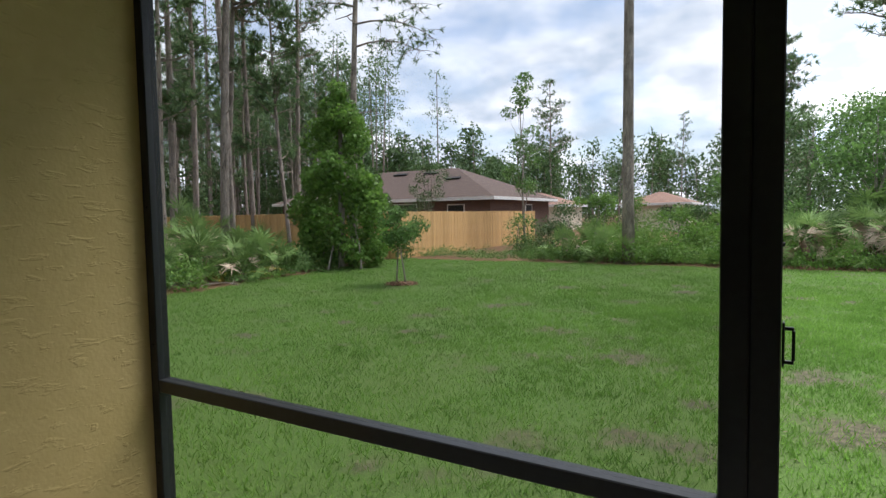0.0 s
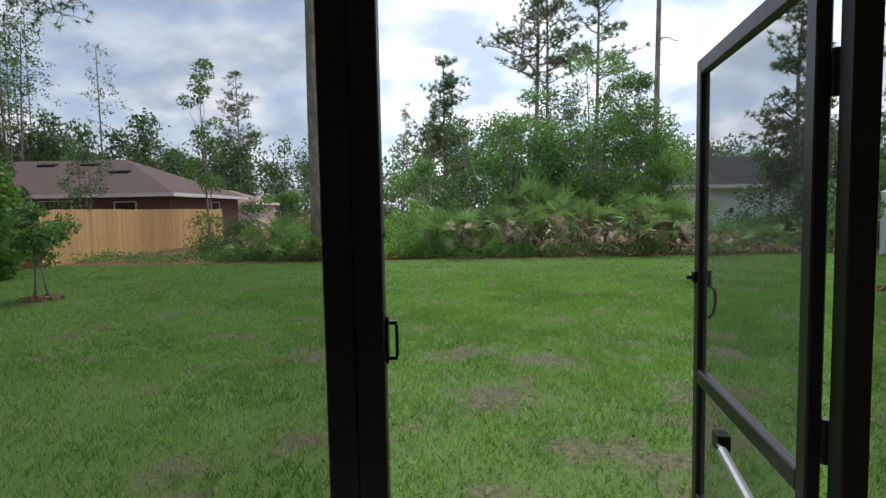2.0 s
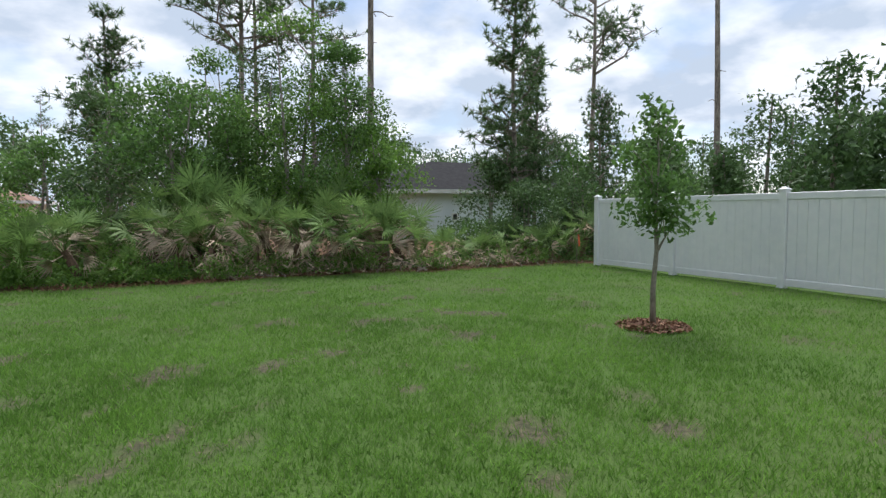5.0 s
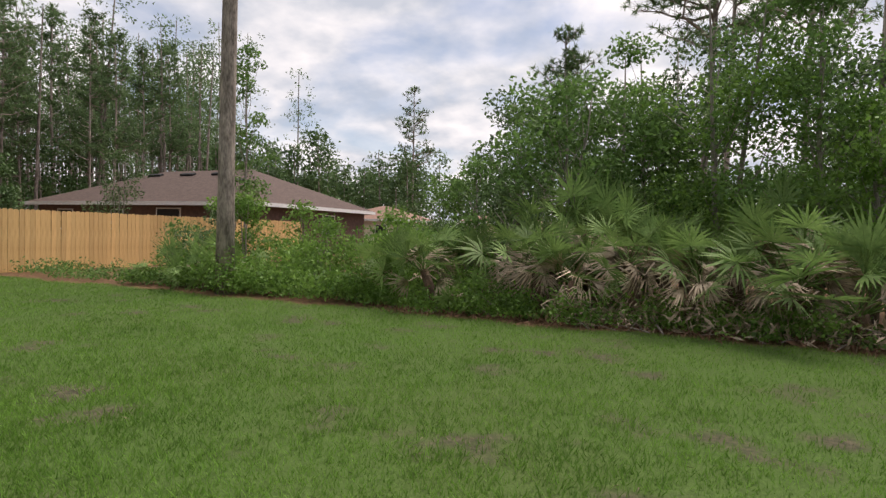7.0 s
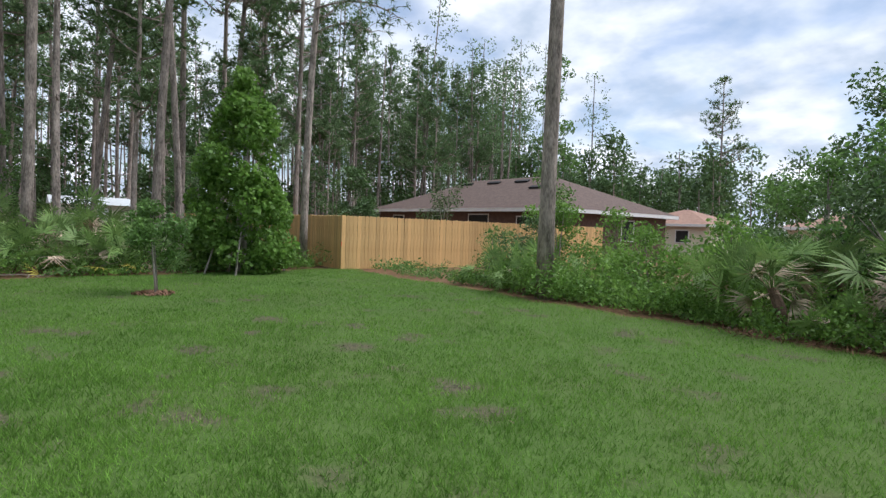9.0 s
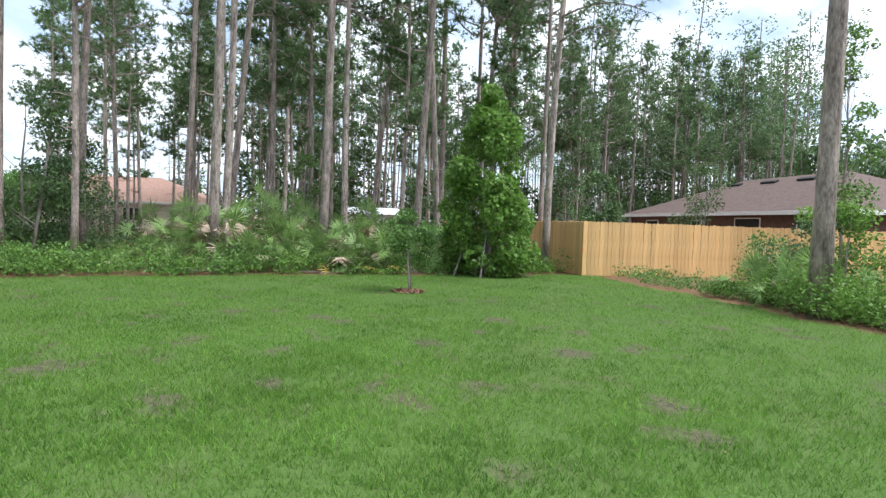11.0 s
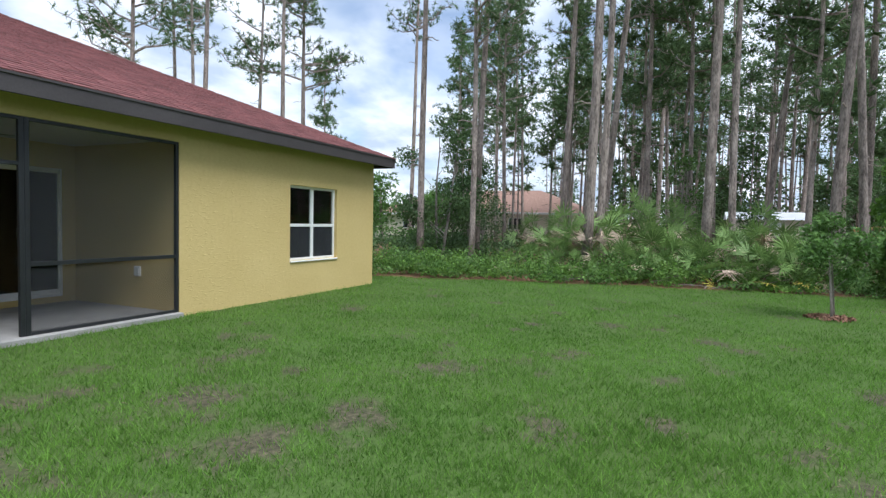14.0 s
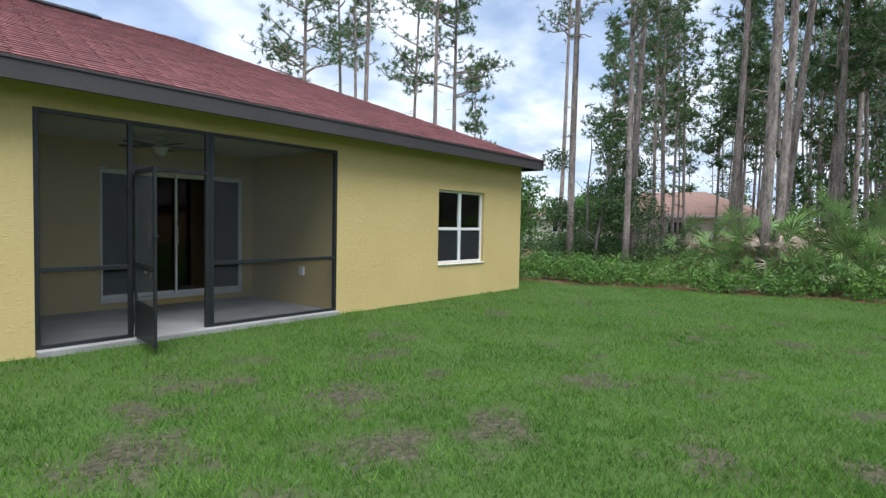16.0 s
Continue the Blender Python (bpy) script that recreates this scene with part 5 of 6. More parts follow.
def broadleaf(name, label, x, y, height, spread, leaves, size, seed, bare_to=0.3, trunk_r=0.06, material="leaf", lobes_n=14, lobe=0.5, stems=1, category="tree", group=""):
    """A broad-leaved tree: stems, limbs to the leaf masses, and leaves one by one."""
    rng = np.random.default_rng(seed)
    t = thing(name, label, category, at=(x, y, 0), turn=float(rng.uniform(0, 360)), group=group)
    zc, rz = height * (1 + bare_to) / 2, height * (1 - bare_to) / 2
    az = rng.uniform(0, 2 * math.pi, lobes_n)
    f = np.sort(rng.uniform(0, 1, lobes_n))
    rad = spread * np.sqrt(np.clip(1 - (2 * f - 0.85) ** 2 * 0.75, 0.05, 1)) * rng.uniform(0.25, 1.0, lobes_n)
    cs = np.stack([rad * np.cos(az), rad * np.sin(az), zc - rz + 2 * rz * f * 0.93], 1)
    ls = lobe * rng.uniform(0.7, 1.3, lobes_n) * (1.1 - 0.5 * f)
    bm = bmesh.new()
    for s in range(stems):
        ox, oy = rng.normal(size=2) * 0.18 * (stems > 1)
        top = Vector((rng.normal() * 0.06 * height, rng.normal() * 0.06 * height, height * 0.9))
        top.z = height * 0.84
        cs[lobes_n - 1 - s] = (top.x, top.y, height * 0.86)
        line = [Vector((ox, oy, -0.05)).lerp(top, u) + Vector((rng.normal(), rng.normal(), 0)) * 0.02 * height * u * (1 - u) for u in (0, 0.2, 0.4, 0.6, 0.8, 1)]
        add_tube(bm, line, [trunk_r * (1.1 - 0.95 * u) for u in (0, 0.2, 0.4, 0.6, 0.8, 1)], 7)
        for c in cs[s::stems]:
            c = Vector(c)
            u = min(max((c.z - 0.25 * (abs(c.x) + abs(c.y)) - 0.1 * height) / (height * 0.9), bare_to * 0.8), 0.92)
            i = min(int(u * 5), 4)
            p = line[i].lerp(line[i + 1], u * 5 - i)
            mid = p.lerp(c, 0.5) + Vector(rng.normal(size=3)) * 0.06
            add_tube(bm, [p, mid, c], [trunk_r * 0.4 * (1.15 - u), trunk_r * 0.25 * (1.15 - u), 0.006], 4, cap=False)
    part("trunk", bm, M["bark_grey"], t, smooth=True)["kind"] = "stuff"
    pick = rng.choice(lobes_n, leaves, p=ls ** 2 / (ls ** 2).sum())
    pts = cs[pick] + unit(rng.normal(size=(leaves, 3))) * (rng.uniform(0.05, 1, (leaves, 1)) ** 0.5) * ls[pick][:, None] * np.array([1.15, 1.15, 0.85])
    pts[:, 2] = np.maximum(pts[:, 2], 0.08)
    from_mesh("crown", leaf_mesh("crown", pts, size, rng), M[material], t)
    return t


# the young tree on the lawn, its mulch ring, and the one by the white fence
broadleaf("young_oak", "small staked young tree in a mulch ring on the lawn", 0.28, 8.87, 1.85, 0.46, 2500, 0.075, 101, 0.36, 0.022, "leaf", 14, 0.26, 2)
broadleaf("young_oak", "young leafy oak in a bark mulch ring by the white fence", 15.05, 8.1, 2.8, 0.40, 2000, 0.075, 102, 0.42, 0.035, "leaf", 18, 0.28)


def mulch_ring(x, y, r, n, seed):
    rng = np.random.default_rng(seed)
    a, q = rng.uniform(0, 2 * math.pi, n), r * np.sqrt(rng.uniform(0.01, 1, n))
    c = np.stack([q * np.cos(a), q * np.sin(a), 0.015 + 0.05 * (1 - q / r) * rng.uniform(0.2, 1, n)], 1)
    o = from_mesh("mulch", leaf_mesh("mulch", c, 0.075, rng, slim=0.42, up=1.5), M["mulch"])
    o.location = (x, y, 0)
    tagged(o, "ring of reddish bark mulch round a young tree", "mulch", kind="stuff")


mulch_ring(0.28, 8.87, 0.36, 420, 1)
mulch_ring(15.05, 8.1, 0.42, 700, 2)

# the thicket behind the palmettos: trees and shrubs
THICKET = [(9.6, 19.2, 5.2, 1.4, 5000, 0.10, "leaf"), (11.2, 20.2, 6.6, 1.7, 9000, 0.10, "leaf"), (12.9, 19.3, 7.4, 1.6, 6800, 0.085, "leaf_bright"), (14.3, 19.0, 6.6, 1.4, 7500, 0.085, "leaf"),
           (15.2, 18.7, 4.2, 1.0, 4000, 0.09, "leaf_bright"), (8.2, 20.8, 5.0, 1.4, 5000, 0.10, "leaf_dark"), (12.2, 22.4, 7.2, 1.7, 5500, 0.11, "leaf_dark"), (10.2, 23.6, 5.6, 1.8, 5000, 0.12, "leaf_dark"),
           (15.2, 21.6, 5.6, 1.6, 5000, 0.11, "leaf_dark"), (6.4, 22.5, 3.8, 1.6, 4500, 0.11, "leaf"), (4.6, 24.5, 1.7, 1.5, 3000, 0.10, "leaf_dark"), (19.3, 19.4, 3.0, 1.0, 4000, 0.09, "leaf_dark"), (21.2, 17.2, 2.7, 1.3, 4500, 0.09, "leaf_dark"),
           (19.2, 17.0, 2.2, 1.0, 3500, 0.08, "leaf_dark"), (23.4, 16.6, 3.0, 1.4, 4000, 0.09, "leaf"), (22.6, 19.0, 3.6, 1.5, 4500, 0.10, "leaf")]
for i, (x, y, h, s, n, sz, mm) in enumerate(THICKET):
    broadleaf("broadleaf_tree" if h > 4 else "shrub", "bushy green broad-leaved tree in the thicket" if h > 4 else "dense green shrub behind the palmettos", x, y, h, s * 1.15, int(n * 1.5), sz * 1.12, 200 + i, 0.12 if h > 4 else 0.05, 0.07, mm, 26 if h > 4 else 14, 0.72, 2, "tree" if h > 4 else "shrub", "thicket behind the palmettos")
broadleaf("slender_tree", "slender sparse young tree rising above the wood fence", -2.6, 23.0, 8.4, 1.0, 2300, 0.13, 250, 0.3, 0.06, "leaf", 20, 0.42)
# leafy growth round the pine, over the fence and at the wood's edge
for i, (x, y, h, s, n, mm) in enumerate(((2.3, 17.6, 2.3, 1.1, 4200, "leaf_bright"), (4.9, 17.4, 1.6, 1.1, 4000, "leaf_bright"), (6.6, 17.6, 1.9, 1.2, 4500, "leaf_bright"), (0.9, 18.4, 1.9, 1.0, 3500, "leaf_dark"), (5.8, 19.6, 1.5, 1.3, 3800, "leaf_bright"), (3.3, 18.8, 2.1, 1.0, 4000, "leaf_bright"),
                                         (-1.0, 18.6, 1.5, 0.9, 3000, "leaf"), (8.0, 18.3, 1.8, 1.2, 4200, "leaf"), (-6.5, 20.8, 4.4, 1.1, 3600, "leaf_dark"), (-9.5, 17.5, 3.5, 1.2, 3500, "leaf_dark"), (17.6, 17.6, 1.0, 1.0, 2500, "leaf"))):
    broadleaf("shrub", "leafy wild shrub beyond the lawn's edge", x, y, h, s, n, 0.085, 300 + i, 0.02, 0.03, mm, 16, 0.5, 3, "shrub", "wild shrubs")
for i, (x, y, h, s, n, mm) in enumerate(((-7.6, -1.9, 6.0, 1.5, 12000, "leaf_dark"), (-10.0, -1.5, 4.4, 1.1, 5500, "leaf_dark"), (-12.5, 6.3, 4.6, 1.0, 3800, "leaf"), (-14.5, 9.0, 2.6, 1.4, 3200, "leaf_dark"), (-17.0, 3.0, 3.0, 1.6, 3500, "leaf_dark"), (-16.5, 13.0, 4.6, 1.6, 4500, "leaf_dark"), (-18.5, -4.0, 3.4, 1.8, 4500, "leaf_dark"), (-12.0, -5.0, 1.2, 1.6, 3000, "leaf"))):
    broadleaf("broadleaf_tree", "dark leafy understorey tree among the pines", x, y, h, s, n, 0.11, 340 + i, 0.06, 0.06, mm, 22, 0.62, 2, "tree", "understorey trees")


def vine_cone():
    """A tall cone of vine leaves over a dead tree, with bare stems at its foot."""
    rng = np.random.default_rng(77)
    t = thing("vine_covered_tree", "tall cone-shaped tree wrapped in bright green vine", "tree", at=(-4.1, 11.9, 0))
    h, n = 5.75, 19000
    k = 95
    f = rng.uniform(0.02, 1, k) ** 1.1
    prof = np.interp(f, [0, 0.12, 0.35, 0.6, 0.8, 0.93, 1.0], [1.2, 1.5, 1.45, 1.15, 0.75, 0.42, 0.12])
    az = rng.uniform(0, 2 * math.pi, k)
    cs = np.stack([prof * 0.86 * np.cos(az) * rng.uniform(0.55, 1.05, k), prof * 0.86 * np.sin(az) * rng.uniform(0.55, 1.05, k), 0.25 + f * (h - 0.45)], 1)
    ls = 0.16 + 0.2 * prof * rng.uniform(0.5, 1.3, k)
    pick = rng.choice(k, n, p=ls ** 2 / (ls ** 2).sum())
    pts = cs[pick] + unit(rng.normal(size=(n, 3))) * rng.uniform(0.35, 1, (n, 1)) ** 0.4 * ls[pick][:, None]
    pts[:, 2] = np.maximum(pts[:, 2], 0.05)
    from_mesh("crown", leaf_mesh("crown", pts, 0.12, rng, slim=0.8, droop=0.8), M["leaf_bright"], t)
    bm = bmesh.new()
    for i in range(16):
        a, r = rng.uniform(0, 2 * math.pi), rng.uniform(0.3, 1.4)
        p = Vector((r * math.cos(a), r * math.sin(a), -0.05))
        add_tube(bm, [p, p * 0.8 + Vector((0.1, 0, 0.7)), p * 0.5 + Vector((0, 0.1, 1.6))], [0.03, 0.022, 0.012], 5)
    add_tube(bm, [(0, 0, -0.1), (0.1, 0, 2.5), (0, 0.1, 5.2)], [0.12, 0.09, 0.03], 8)
    part("bare_stem", bm, M["bark_grey"], t, "bare tangled grey stems")["kind"] = "stuff"


vine_cone()
broadleaf("vine_covered_tree", "small dark vine-covered tree by the fence corner", -6.6, 16.8, 3.9, 0.75, 4200, 0.11, 78, 0.05, 0.07, "leaf_dark", 22, 0.45)


# ------------------------------------------------------------ palmettos
def frond_mesh(seed, stalk, fan, blades, droop, material, spread=118):
    """One fan leaf: a curved stalk and stiff pointed blades round its end, along local +x, rising."""
    rng = np.random.default_rng(seed)
    vs, fs = [], []
    line = [Vector((stalk * u * 0.8, 0, stalk * (0.75 * u - 0.25 * droop * u * u))) for u in (0, 0.5, 1)]
    for i, p in enumerate(line):
        for dy, dz in ((-0.011, 0), (0.011, 0), (0, 0.014)):
            vs.append(p + Vector((0, dy, dz)))
    for i in range(2):
        for k in range(3):
            fs.append((i * 3 + k, i * 3 + (k + 1) % 3, i * 3 + 3 + (k + 1) % 3, i * 3 + 3 + k))
    hub = line[-1]
    ax = (line[2] - line[1]).normalized()
    upv = Vector((-ax.z, 0, ax.x))
    side = Vector((0, 1, 0))
    for k in range(blades):
        a = radians(-spread + 2 * spread * k / (blades - 1) + rng.normal() * 2.5)
        ln = fan * (0.72 + 0.28 * math.cos(a * 0.75)) * rng.uniform(0.86, 1.08)
        d = ax * math.cos(a) + side * math.sin(a) + upv * (0.16 * abs(math.sin(a)) + rng.normal() * 0.06)
        d.normalize()
        w = d.cross(upv).normalized() * (0.5 * fan * 0.068)
        sag = Vector((0, 0, -1)) * ln
        b = len(vs)
        m1 = hub + d * ln * 0.45 + sag * 0.05 * droop
        m2 = hub + d * ln + sag * (0.12 + 0.3 * rng.uniform(0, 1)) * droop
        vs += [m1 - w + upv * 0.008, m2, m1 + w + upv * 0.008]
        fs.append((8, b, b + 1, b + 2))
    me = array_mesh("frond", [tuple(v) for v in vs], fs)
    me.materials.append(M[material])
    return me


GREEN = [frond_mesh(500 + i, 0.62 + 0.07 * i, 0.52 + 0.03 * (i % 3), 19, 0.35 + 0.25 * (i % 3), "palm", 92) for i in range(6)]
DEAD = [frond_mesh(520 + i, 0.5, 0.5, 13, 2.4, "palm_dead", 48 + 12 * i) for i in range(3)]
GOLD = frond_mesh(530, 0.55, 0.5, 18, 1.2, "palm_yellow")


def palmetto_plant(seed, fronds, dead, trunk, yellow=0):
    rng = random.Random(seed)
    t = tagged(new("saw_palmetto"), "spiky green saw palmetto clump with some dead brown fronds", "palmetto", "saw palmettos at the lawn's edge")
    lean = rng.uniform(-0.5, 0.5) * trunk
    bm = bmesh.new()
    add_tube(bm, [(0, 0, -0.05), (lean * 0.5, 0.02, trunk * 0.5), (lean, 0, trunk)], [0.11, 0.10, 0.085], 7)
    part("trunk", bm, M["palm_stem"], t)
    for k in range(fronds + dead + yellow):
        is_dead, gold = fronds <= k < fronds + dead, k >= fronds + dead
        me = rng.choice(DEAD) if is_dead else (GOLD if gold else rng.choice(GREEN))
        o = new("frond", me)
        o.parent = t
        if is_dead:
            o["label"] = "dead drooping brown frond"
        if gold:
            o["label"] = "yellowed frond"
        s = rng.uniform(0.75, 1.1) if is_dead else rng.uniform(0.75, 1.15)
        tilt = rng.uniform(-50, 30) if is_dead else (rng.uniform(20, 45) if gold else rng.uniform(-55, 28))
        o.matrix_basis = Matrix.Translation((lean, 0, trunk * (0.93 if not is_dead else 0.9))) @ Matrix.Rotation(radians(k * 137.5 + rng.uniform(-20, 20)), 4, "Z") @ Matrix.Rotation(radians(tilt), 4, "Y") @ Matrix.Rotation(radians(rng.uniform(-85, 85) if is_dead else rng.uniform(-75, 75)), 4, "X") @ Matrix.Scale(s, 4)
    return t


PALMS = [palmetto_plant(1, 14, 3, 0.35), palmetto_plant(2, 15, 11, 0.75), palmetto_plant(3, 13, 1, 0.2), palmetto_plant(4, 13, 14, 0.95)]
PALM_GOLD = palmetto_plant(5, 12, 1, 0.2, yellow=2)
PALM_POSES = [[], [], [], []]


def place_palms():
    rng = random.Random(21)
    spots = []
    # far edge of the lawn: a thick belt
    for x, y, k, s in ((1.6, 16.3, 2, 0.9), (2.4, 16.6, 0, 0.95), (3.0, 15.9, 2, 0.75), (7.4, 16.4, 0, 0.9), (8.3, 16.1, 1, 1.0), (9.3, 16.9, 1, 1.0), (9.0, 15.9, 2, 0.8), (10.0, 16.3, 3, 1.0), (10.6, 15.9, 1, 1.0), (10.9, 17.3, 3, 1.05), (11.6, 16.4, 3, 0.95),
                       (12.2, 16.1, 1, 1.0), (12.8, 16.9, 3, 1.0), (13.4, 16.2, 1, 1.05), (14.0, 16.9, 3, 0.95), (14.5, 16.0, 0, 1.05), (15.2, 16.6, 1, 0.95), (15.9, 16.0, 0, 0.95), (16.6, 16.6, 1, 0.9), (17.4, 16.2, 0, 0.9), (18.3, 16.0, 1, 0.9), (19.2, 15.7, 0, 0.85),
                       (20.2, 15.9, 1, 1.0), (9.8, 17.9, 3, 1.1), (11.4, 18.2, 3, 1.1), (13.2, 18.0, 3, 1.1), (14.8, 17.8, 3, 1.0), (8.6, 17.8, 1, 1.0), (16.2, 17.9, 1, 1.0), (7.6, 18.2, 1, 0.9), (18.2, 17.2, 1, 1.0), (21.2, 17.6, 3, 1.1), (12.2, 17.6, 1, 1.1), (10.3, 19.0, 3, 1.1)):
        spots.append((x, y, k, s))
    # along the wood on the house's side
    for x, y, k, s in ((-4.5, 2.6, 0, 1.0), (-4.9, 3.3, 2, 0.9), (-5.6, 2.7, 1, 1.1), (-6.2, 3.6, 3, 1.2), (-6.8, 2.4, 3, 1.2), (-4.6, 5.4, 2, 0.95), (-5.2, 6.3, 0, 1.0), (-4.6, 6.9, 2, 1.0), (-6.6, 6.2, 1, 1.0), (-4.9, 9.6, 0, 0.9), (-6.0, 8.6, 1, 0.9), (-7.6, 4.6, 3, 1.3), (-8.4, 5.6, 3, 1.2), (-6.6, 9.4, 0, 1.0), (-9.2, 8.4, 1, 1.1), (-3.7, 3.9, 2, 0.9), (-4.0, 5.0, 0, 0.9), (-4.2, 6.0, 2, 1.0), (-3.6, 1.6, 2, 0.8), (-4.4, 8.4, 0, 0.9), (-5.6, 7.4, 1, 1.0), (-5.0, 4.4, 1, 1.0), (-7.2, 8.0, 3, 1.1)):
        spots.append((x, y, k, s))
    for i, (x, y, k, s) in enumerate(spots):
        m = pose(x, y, 0, 0, 0, rng.uniform(0, 360)) @ Matrix.Scale(rng.uniform(0.78, 1.16) * s * ((1.02 if x < 15.4 else 0.8) if x > 0 else (0.95 if y > 4.2 else 0.7)), 4)
        PALM_POSES[k].append(m)
    for k, src in enumerate(PALMS):
        for m in PALM_POSES[k][1:]:
            c = copy_thing(src, m)
            c.matrix_basis = m
        src.matrix_basis = PALM_POSES[k][0]
    PALM_GOLD.matrix_basis = pose(-3.9, 8.0, 0, 0, 0, 70) @ Matrix.Scale(0.9, 4)
    tagged(PALM_GOLD, "saw palmetto clump with two yellowed fronds")
    for m in (pose(-4.3, 7.2, 0, 0, 0, 200), pose(-4.4, 9.0, 0, 0, 0, 20)):
        copy_thing(PALM_GOLD, m).matrix_basis = m


place_palms()


# ------------------------------------------------------------ undergrowth, sticks, grass
def undergrowth(name, label, spots, size, seed, material, per, height, radius):
    """Low leafy growth: clumps of leaves over short stems."""
    rng = np.random.default_rng(seed)
    sp = np.array(spots)
    n = len(sp) * per
    c = np.repeat(sp, per, 0)
    hh = np.repeat(height * rng.uniform(0.25, 1.0, len(sp)) ** 1.4 * 1.5, per)
    q = radius * np.sqrt(rng.uniform(0, 1, n))
    a = rng.uniform(0, 2 * math.pi, n)
    z = hh * (1 - (q / radius) ** 2 * 0.6) * rng.uniform(0.12, 1, n) ** 0.6
    pts = np.stack([c[:, 0] + q * np.cos(a), c[:, 1] + q * np.sin(a), np.maximum(z, 0.02)], 1)
    tagged(from_mesh(name, leaf_mesh(name, pts, size, rng, slim=0.6 if name == "undergrowth" else 0.18), M[material]), label, "undergrowth", kind="stuff")


def strips():
    rng = random.Random(3)
    west, north, bright = [], [], []
    for i in range(600):
        y = rng.uniform(-9, 14.6)
        west.append((float(lawn_west(np.float64(y))) - 0.05 - abs(rng.gauss(0, 2.2)), y))
    west = [(x, y) for x, y in west if not (x > -0.9 and y < 1.2)]
    for i in range(430):
        x = rng.uniform(-4, 20.5)
        north.append((x, float(lawn_north(np.float64(x))) + 0.45 + abs(rng.gauss(0, 1.0))))
    for i in range(230):
        x = rng.choice((rng.uniform(0.5, 9.5), rng.uniform(2, 7.5)))
        bright.append((x, float(lawn_north(np.float64(x))) + 0.42 + abs(rng.gauss(0, 0.8))))
    undergrowth("undergrowth", "low vines and weeds along the edge of the pine wood", west[::2], 0.075, 1, "leaf", 125, 0.62, 0.42)
    undergrowth("undergrowth", "bright vines and weeds along the edge of the pine wood", west[1::2], 0.075, 11, "leaf_bright", 125, 0.6, 0.4)
    undergrowth("undergrowth", "low weeds under the palmettos at the lawn's end", north, 0.07, 2, "leaf", 42, 0.36, 0.34)
    undergrowth("undergrowth", "bright green weeds and brambles round the big pine", bright, 0.07, 3, "leaf_bright", 85, 0.75, 0.4)
    front = [(x, float(lawn_north(np.float64(x))) + 0.22 + abs(rng.gauss(0, 0.35))) for x in (rng.uniform(6.5, 14.0) if rng.random() < 0.75 else rng.uniform(14, 19.5) for i in range(150))]
    undergrowth("undergrowth", "small bright weeds in front of the palmettos", front, 0.06, 6, "leaf_bright", 75, 0.5, 0.28)
    tangle = [(x, float(lawn_north(np.float64(x))) + 0.3 + abs(rng.gauss(0, 0.5))) for x in (rng.uniform(10.5, 18.5) for i in range(150))]
    undergrowth("dead_brush", "tangle of pale dead frond strips under the palmettos", tangle, 0.2, 7, "palm_dead", 14, 0.42, 0.35)
    back = [(rng.uniform(-26, -7), rng.uniform(-12, 20)) for i in range(520)]
    undergrowth("undergrowth", "ferns and brush on the wood's floor", back, 0.14, 4, "leaf_dark", 45, 0.9, 0.75)
    litter = [(x + rng.uniform(-0.2, 0.2), float(lawn_north(np.float64(x))) + rng.uniform(0.0, 0.9)) for x in (rng.uniform(7, 19.5) for i in range(170))]
    undergrowth("dead_brush", "brown dead fronds and litter under the palmettos", litter, 0.10, 5, "mulch", 16, 0.10, 0.35)
    for nm, k, fy in (("fallen_stick", 70, True), ("fallen_stick", 26, False)):
        for i in range(k):
            x = rng.uniform(7.5, 19.5)
            y = float(lawn_north(np.float64(x))) + rng.uniform(0.05, 0.9)
            if not fy:
                y = rng.uniform(3, 11)
                x = float(lawn_west(np.float64(y))) - rng.uniform(0.05, 0.6)
            ln, az = rng.uniform(0.3, 1.1), rng.uniform(0, math.pi)
            d = Vector((math.cos(az), math.sin(az), rng.uniform(-0.05, 0.35))) * ln / 2
            bm = bmesh.new()
            p = Vector((0, 0, 0.02 + abs(d.z)))
            r = rng.uniform(0.006, 0.016)
            add_tube(bm, [p - d, p + Vector((0, 0, 0.03)), p + d], [r, r * 0.8, r * 0.4], 5)
            o = part(nm, bm, M["stick"])
            o.location = (x, y, 0)
            tagged(o, "grey fallen stick in the litter at the lawn's edge", "stick", "fallen sticks")


strips()


def survey_flag():
    f = thing("survey_stake", "thin survey stake with an orange ribbon by the white fence", "stake", at=(19.05, 14.55, 0))
    bm = bmesh.new()
    add_tube(bm, [(0, 0, -0.05), (0.01, 0, 0.8)], [0.012, 0.01], 6)
    part("stake", bm, M["stick"], f)
    bm = bmesh.new()
    pts = [(0.012, 0.0, 0.78), (0.05, 0.02, 0.72), (0.04, 0.0, 0.6), (0.07, 0.02, 0.48)]
    for (x, y, z), (x2, y2, z2) in zip(pts, pts[1:]):
        v = [bm.verts.new(p) for p in ((x, y, z), (x + 0.035, y - 0.02, z), (x2 + 0.035, y2 - 0.02, z2), (x2, y2, z2))]
        bm.faces.new(v)
    part("ribbon", bm, M["orange"], f, "orange plastic ribbon")


survey_flag()


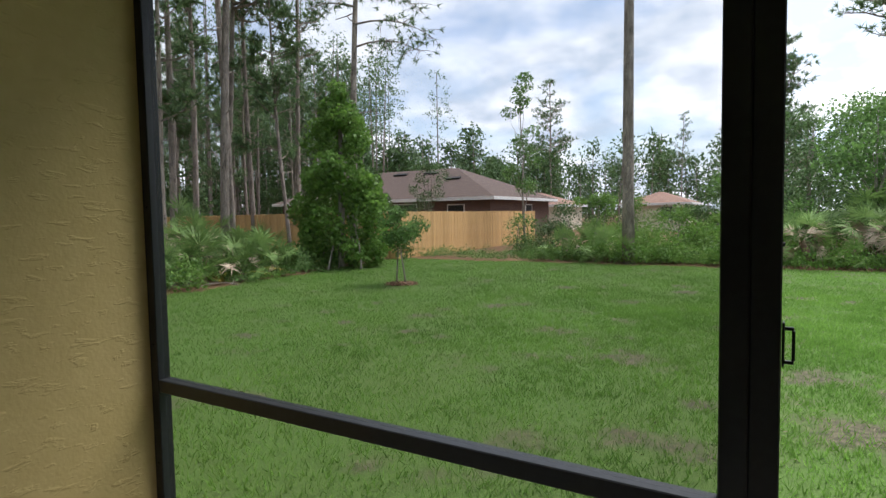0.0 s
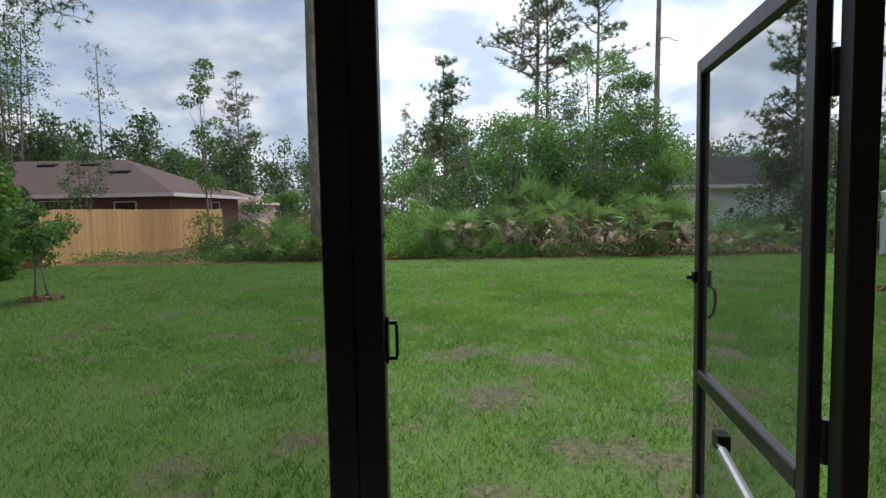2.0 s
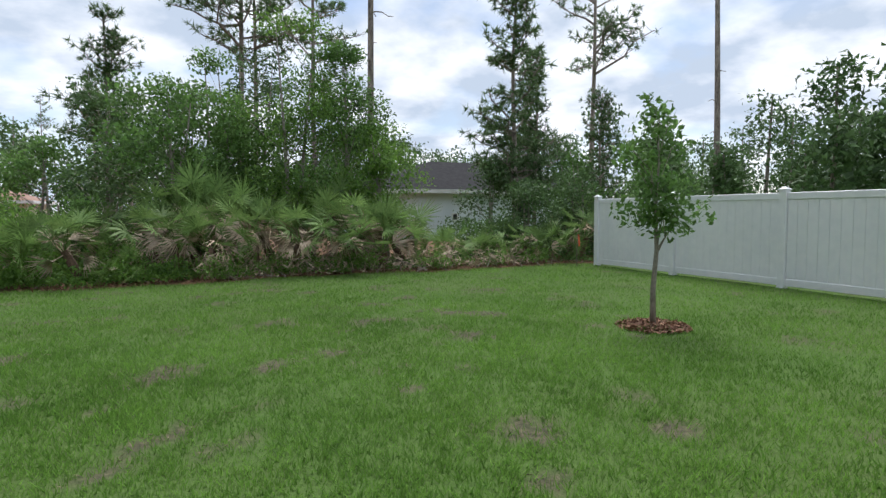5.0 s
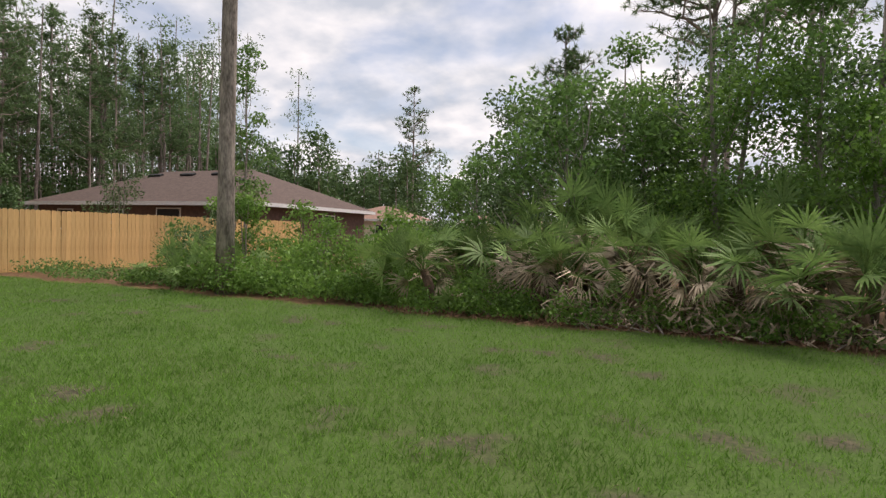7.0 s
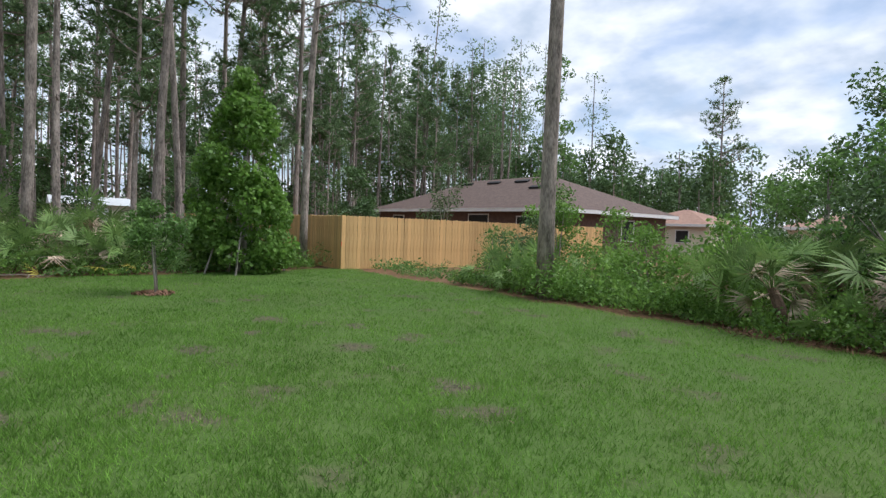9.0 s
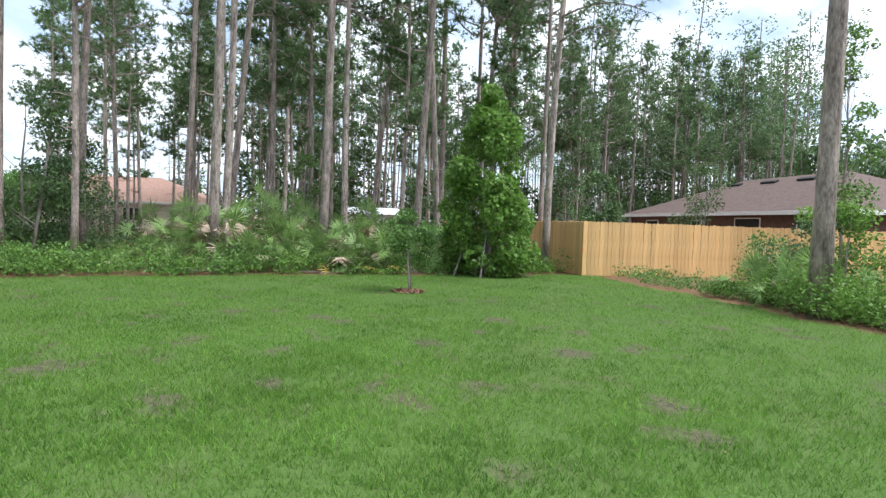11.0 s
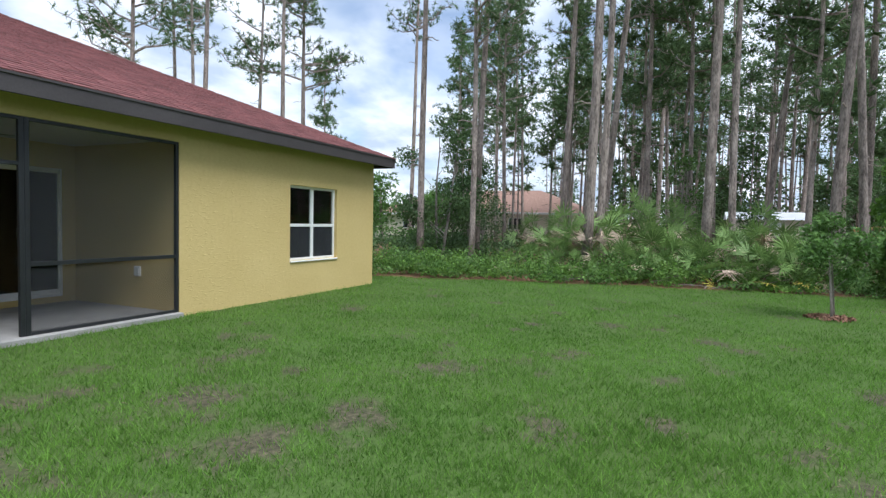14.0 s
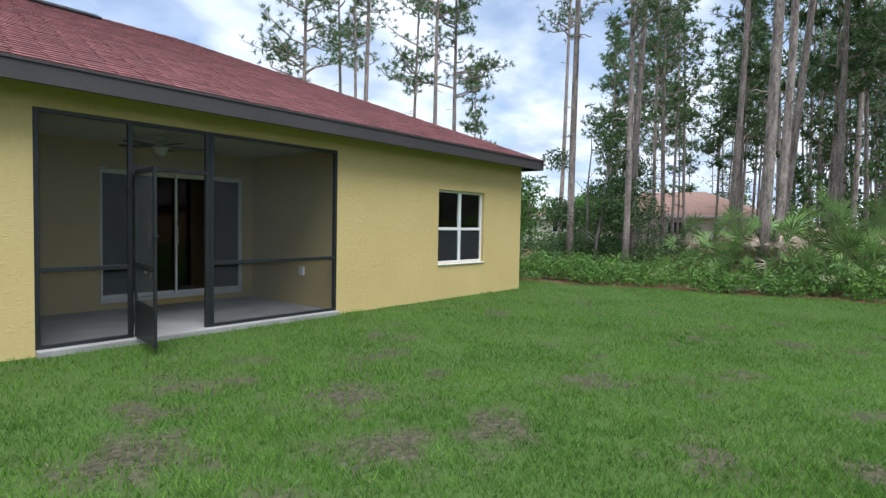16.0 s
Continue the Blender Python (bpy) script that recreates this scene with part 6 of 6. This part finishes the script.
def build_grass():
    rng = np.random.default_rng(12)
    n = 2400000
    P = np.stack([rng.uniform(-4.5, 19.5, n), rng.uniform(-3.0, 15.7, n)], 1)
    # thinner away from the middle of the lawn
    near = 0.85 * np.exp(-(((P[:, 0] - 9.8) / 5.5) ** 2 + ((P[:, 1] - 6.2) / 4.6) ** 2)) + 0.2
    P = P[rng.uniform(0, 1, n) < near]
    x, y = P[:, 0], P[:, 1]
    tuft = 0.62 + 0.45 * field2(x * 5.3, y * 5.3 + 2) + 0.4 * field2(x * 12.5 + 7, y * 12.5)
    keep = (off_lawn(x, y) < 0.5) & (rng.uniform(0, 1, len(x)) < tuft) & (rng.uniform(0, 1, len(x)) > bare(x, y) * 0.9)
    keep &= ~((y < 0.04) & (x > -0.02) & (x < HX)) & ~((x > PX0) & (x < PX1) & (y < 0.11))
    P = P[keep]
    n = len(P)
    x, y = P[:, 0], P[:, 1]
    tall = np.clip(0.75 + 0.45 * field2(x * 0.9 + 5, y * 0.9), 0.4, 1.3)
    h = 0.042 * tall * rng.uniform(0.5, 1.45, n)
    a = rng.uniform(0, 2 * math.pi, n)
    w = rng.uniform(0.0028, 0.006, n)
    lean = rng.uniform(0.3, 1.7, n) * h
    la = rng.uniform(0, 2 * math.pi, n)
    b = np.stack([x, y, np.full(n, -0.02)], 1)
    s = np.stack([np.cos(a) * w, np.sin(a) * w, np.zeros(n)], 1)
    tip = b + np.stack([np.cos(la) * lean, np.sin(la) * lean, h + 0.02], 1)
    v = np.stack([b - s, b + s, tip], 1).reshape(-1, 3)
    tagged(from_mesh("grass", array_mesh("grass", v, np.arange(n * 3).reshape(n, 3)), M["grass"]), "short green lawn grass, uneven and thin in places", "grass", kind="stuff")
    # dry straw in the worn spots
    m = 9000
    q = np.stack([rng.uniform(2, 16, m), rng.uniform(1.0, 14, m)], 1)
    q = q[bare(q[:, 0], q[:, 1]) > 0.18]
    c = np.concatenate([q, rng.uniform(0.0, 0.025, (len(q), 1))], 1)
    tagged(from_mesh("dry_straw", leaf_mesh("dry_straw", c, 0.05, rng, slim=0.13, up=2.5), M["dry"]), "dry straw lying in the worn spots of the lawn", "dry grass", kind="stuff")


build_grass()
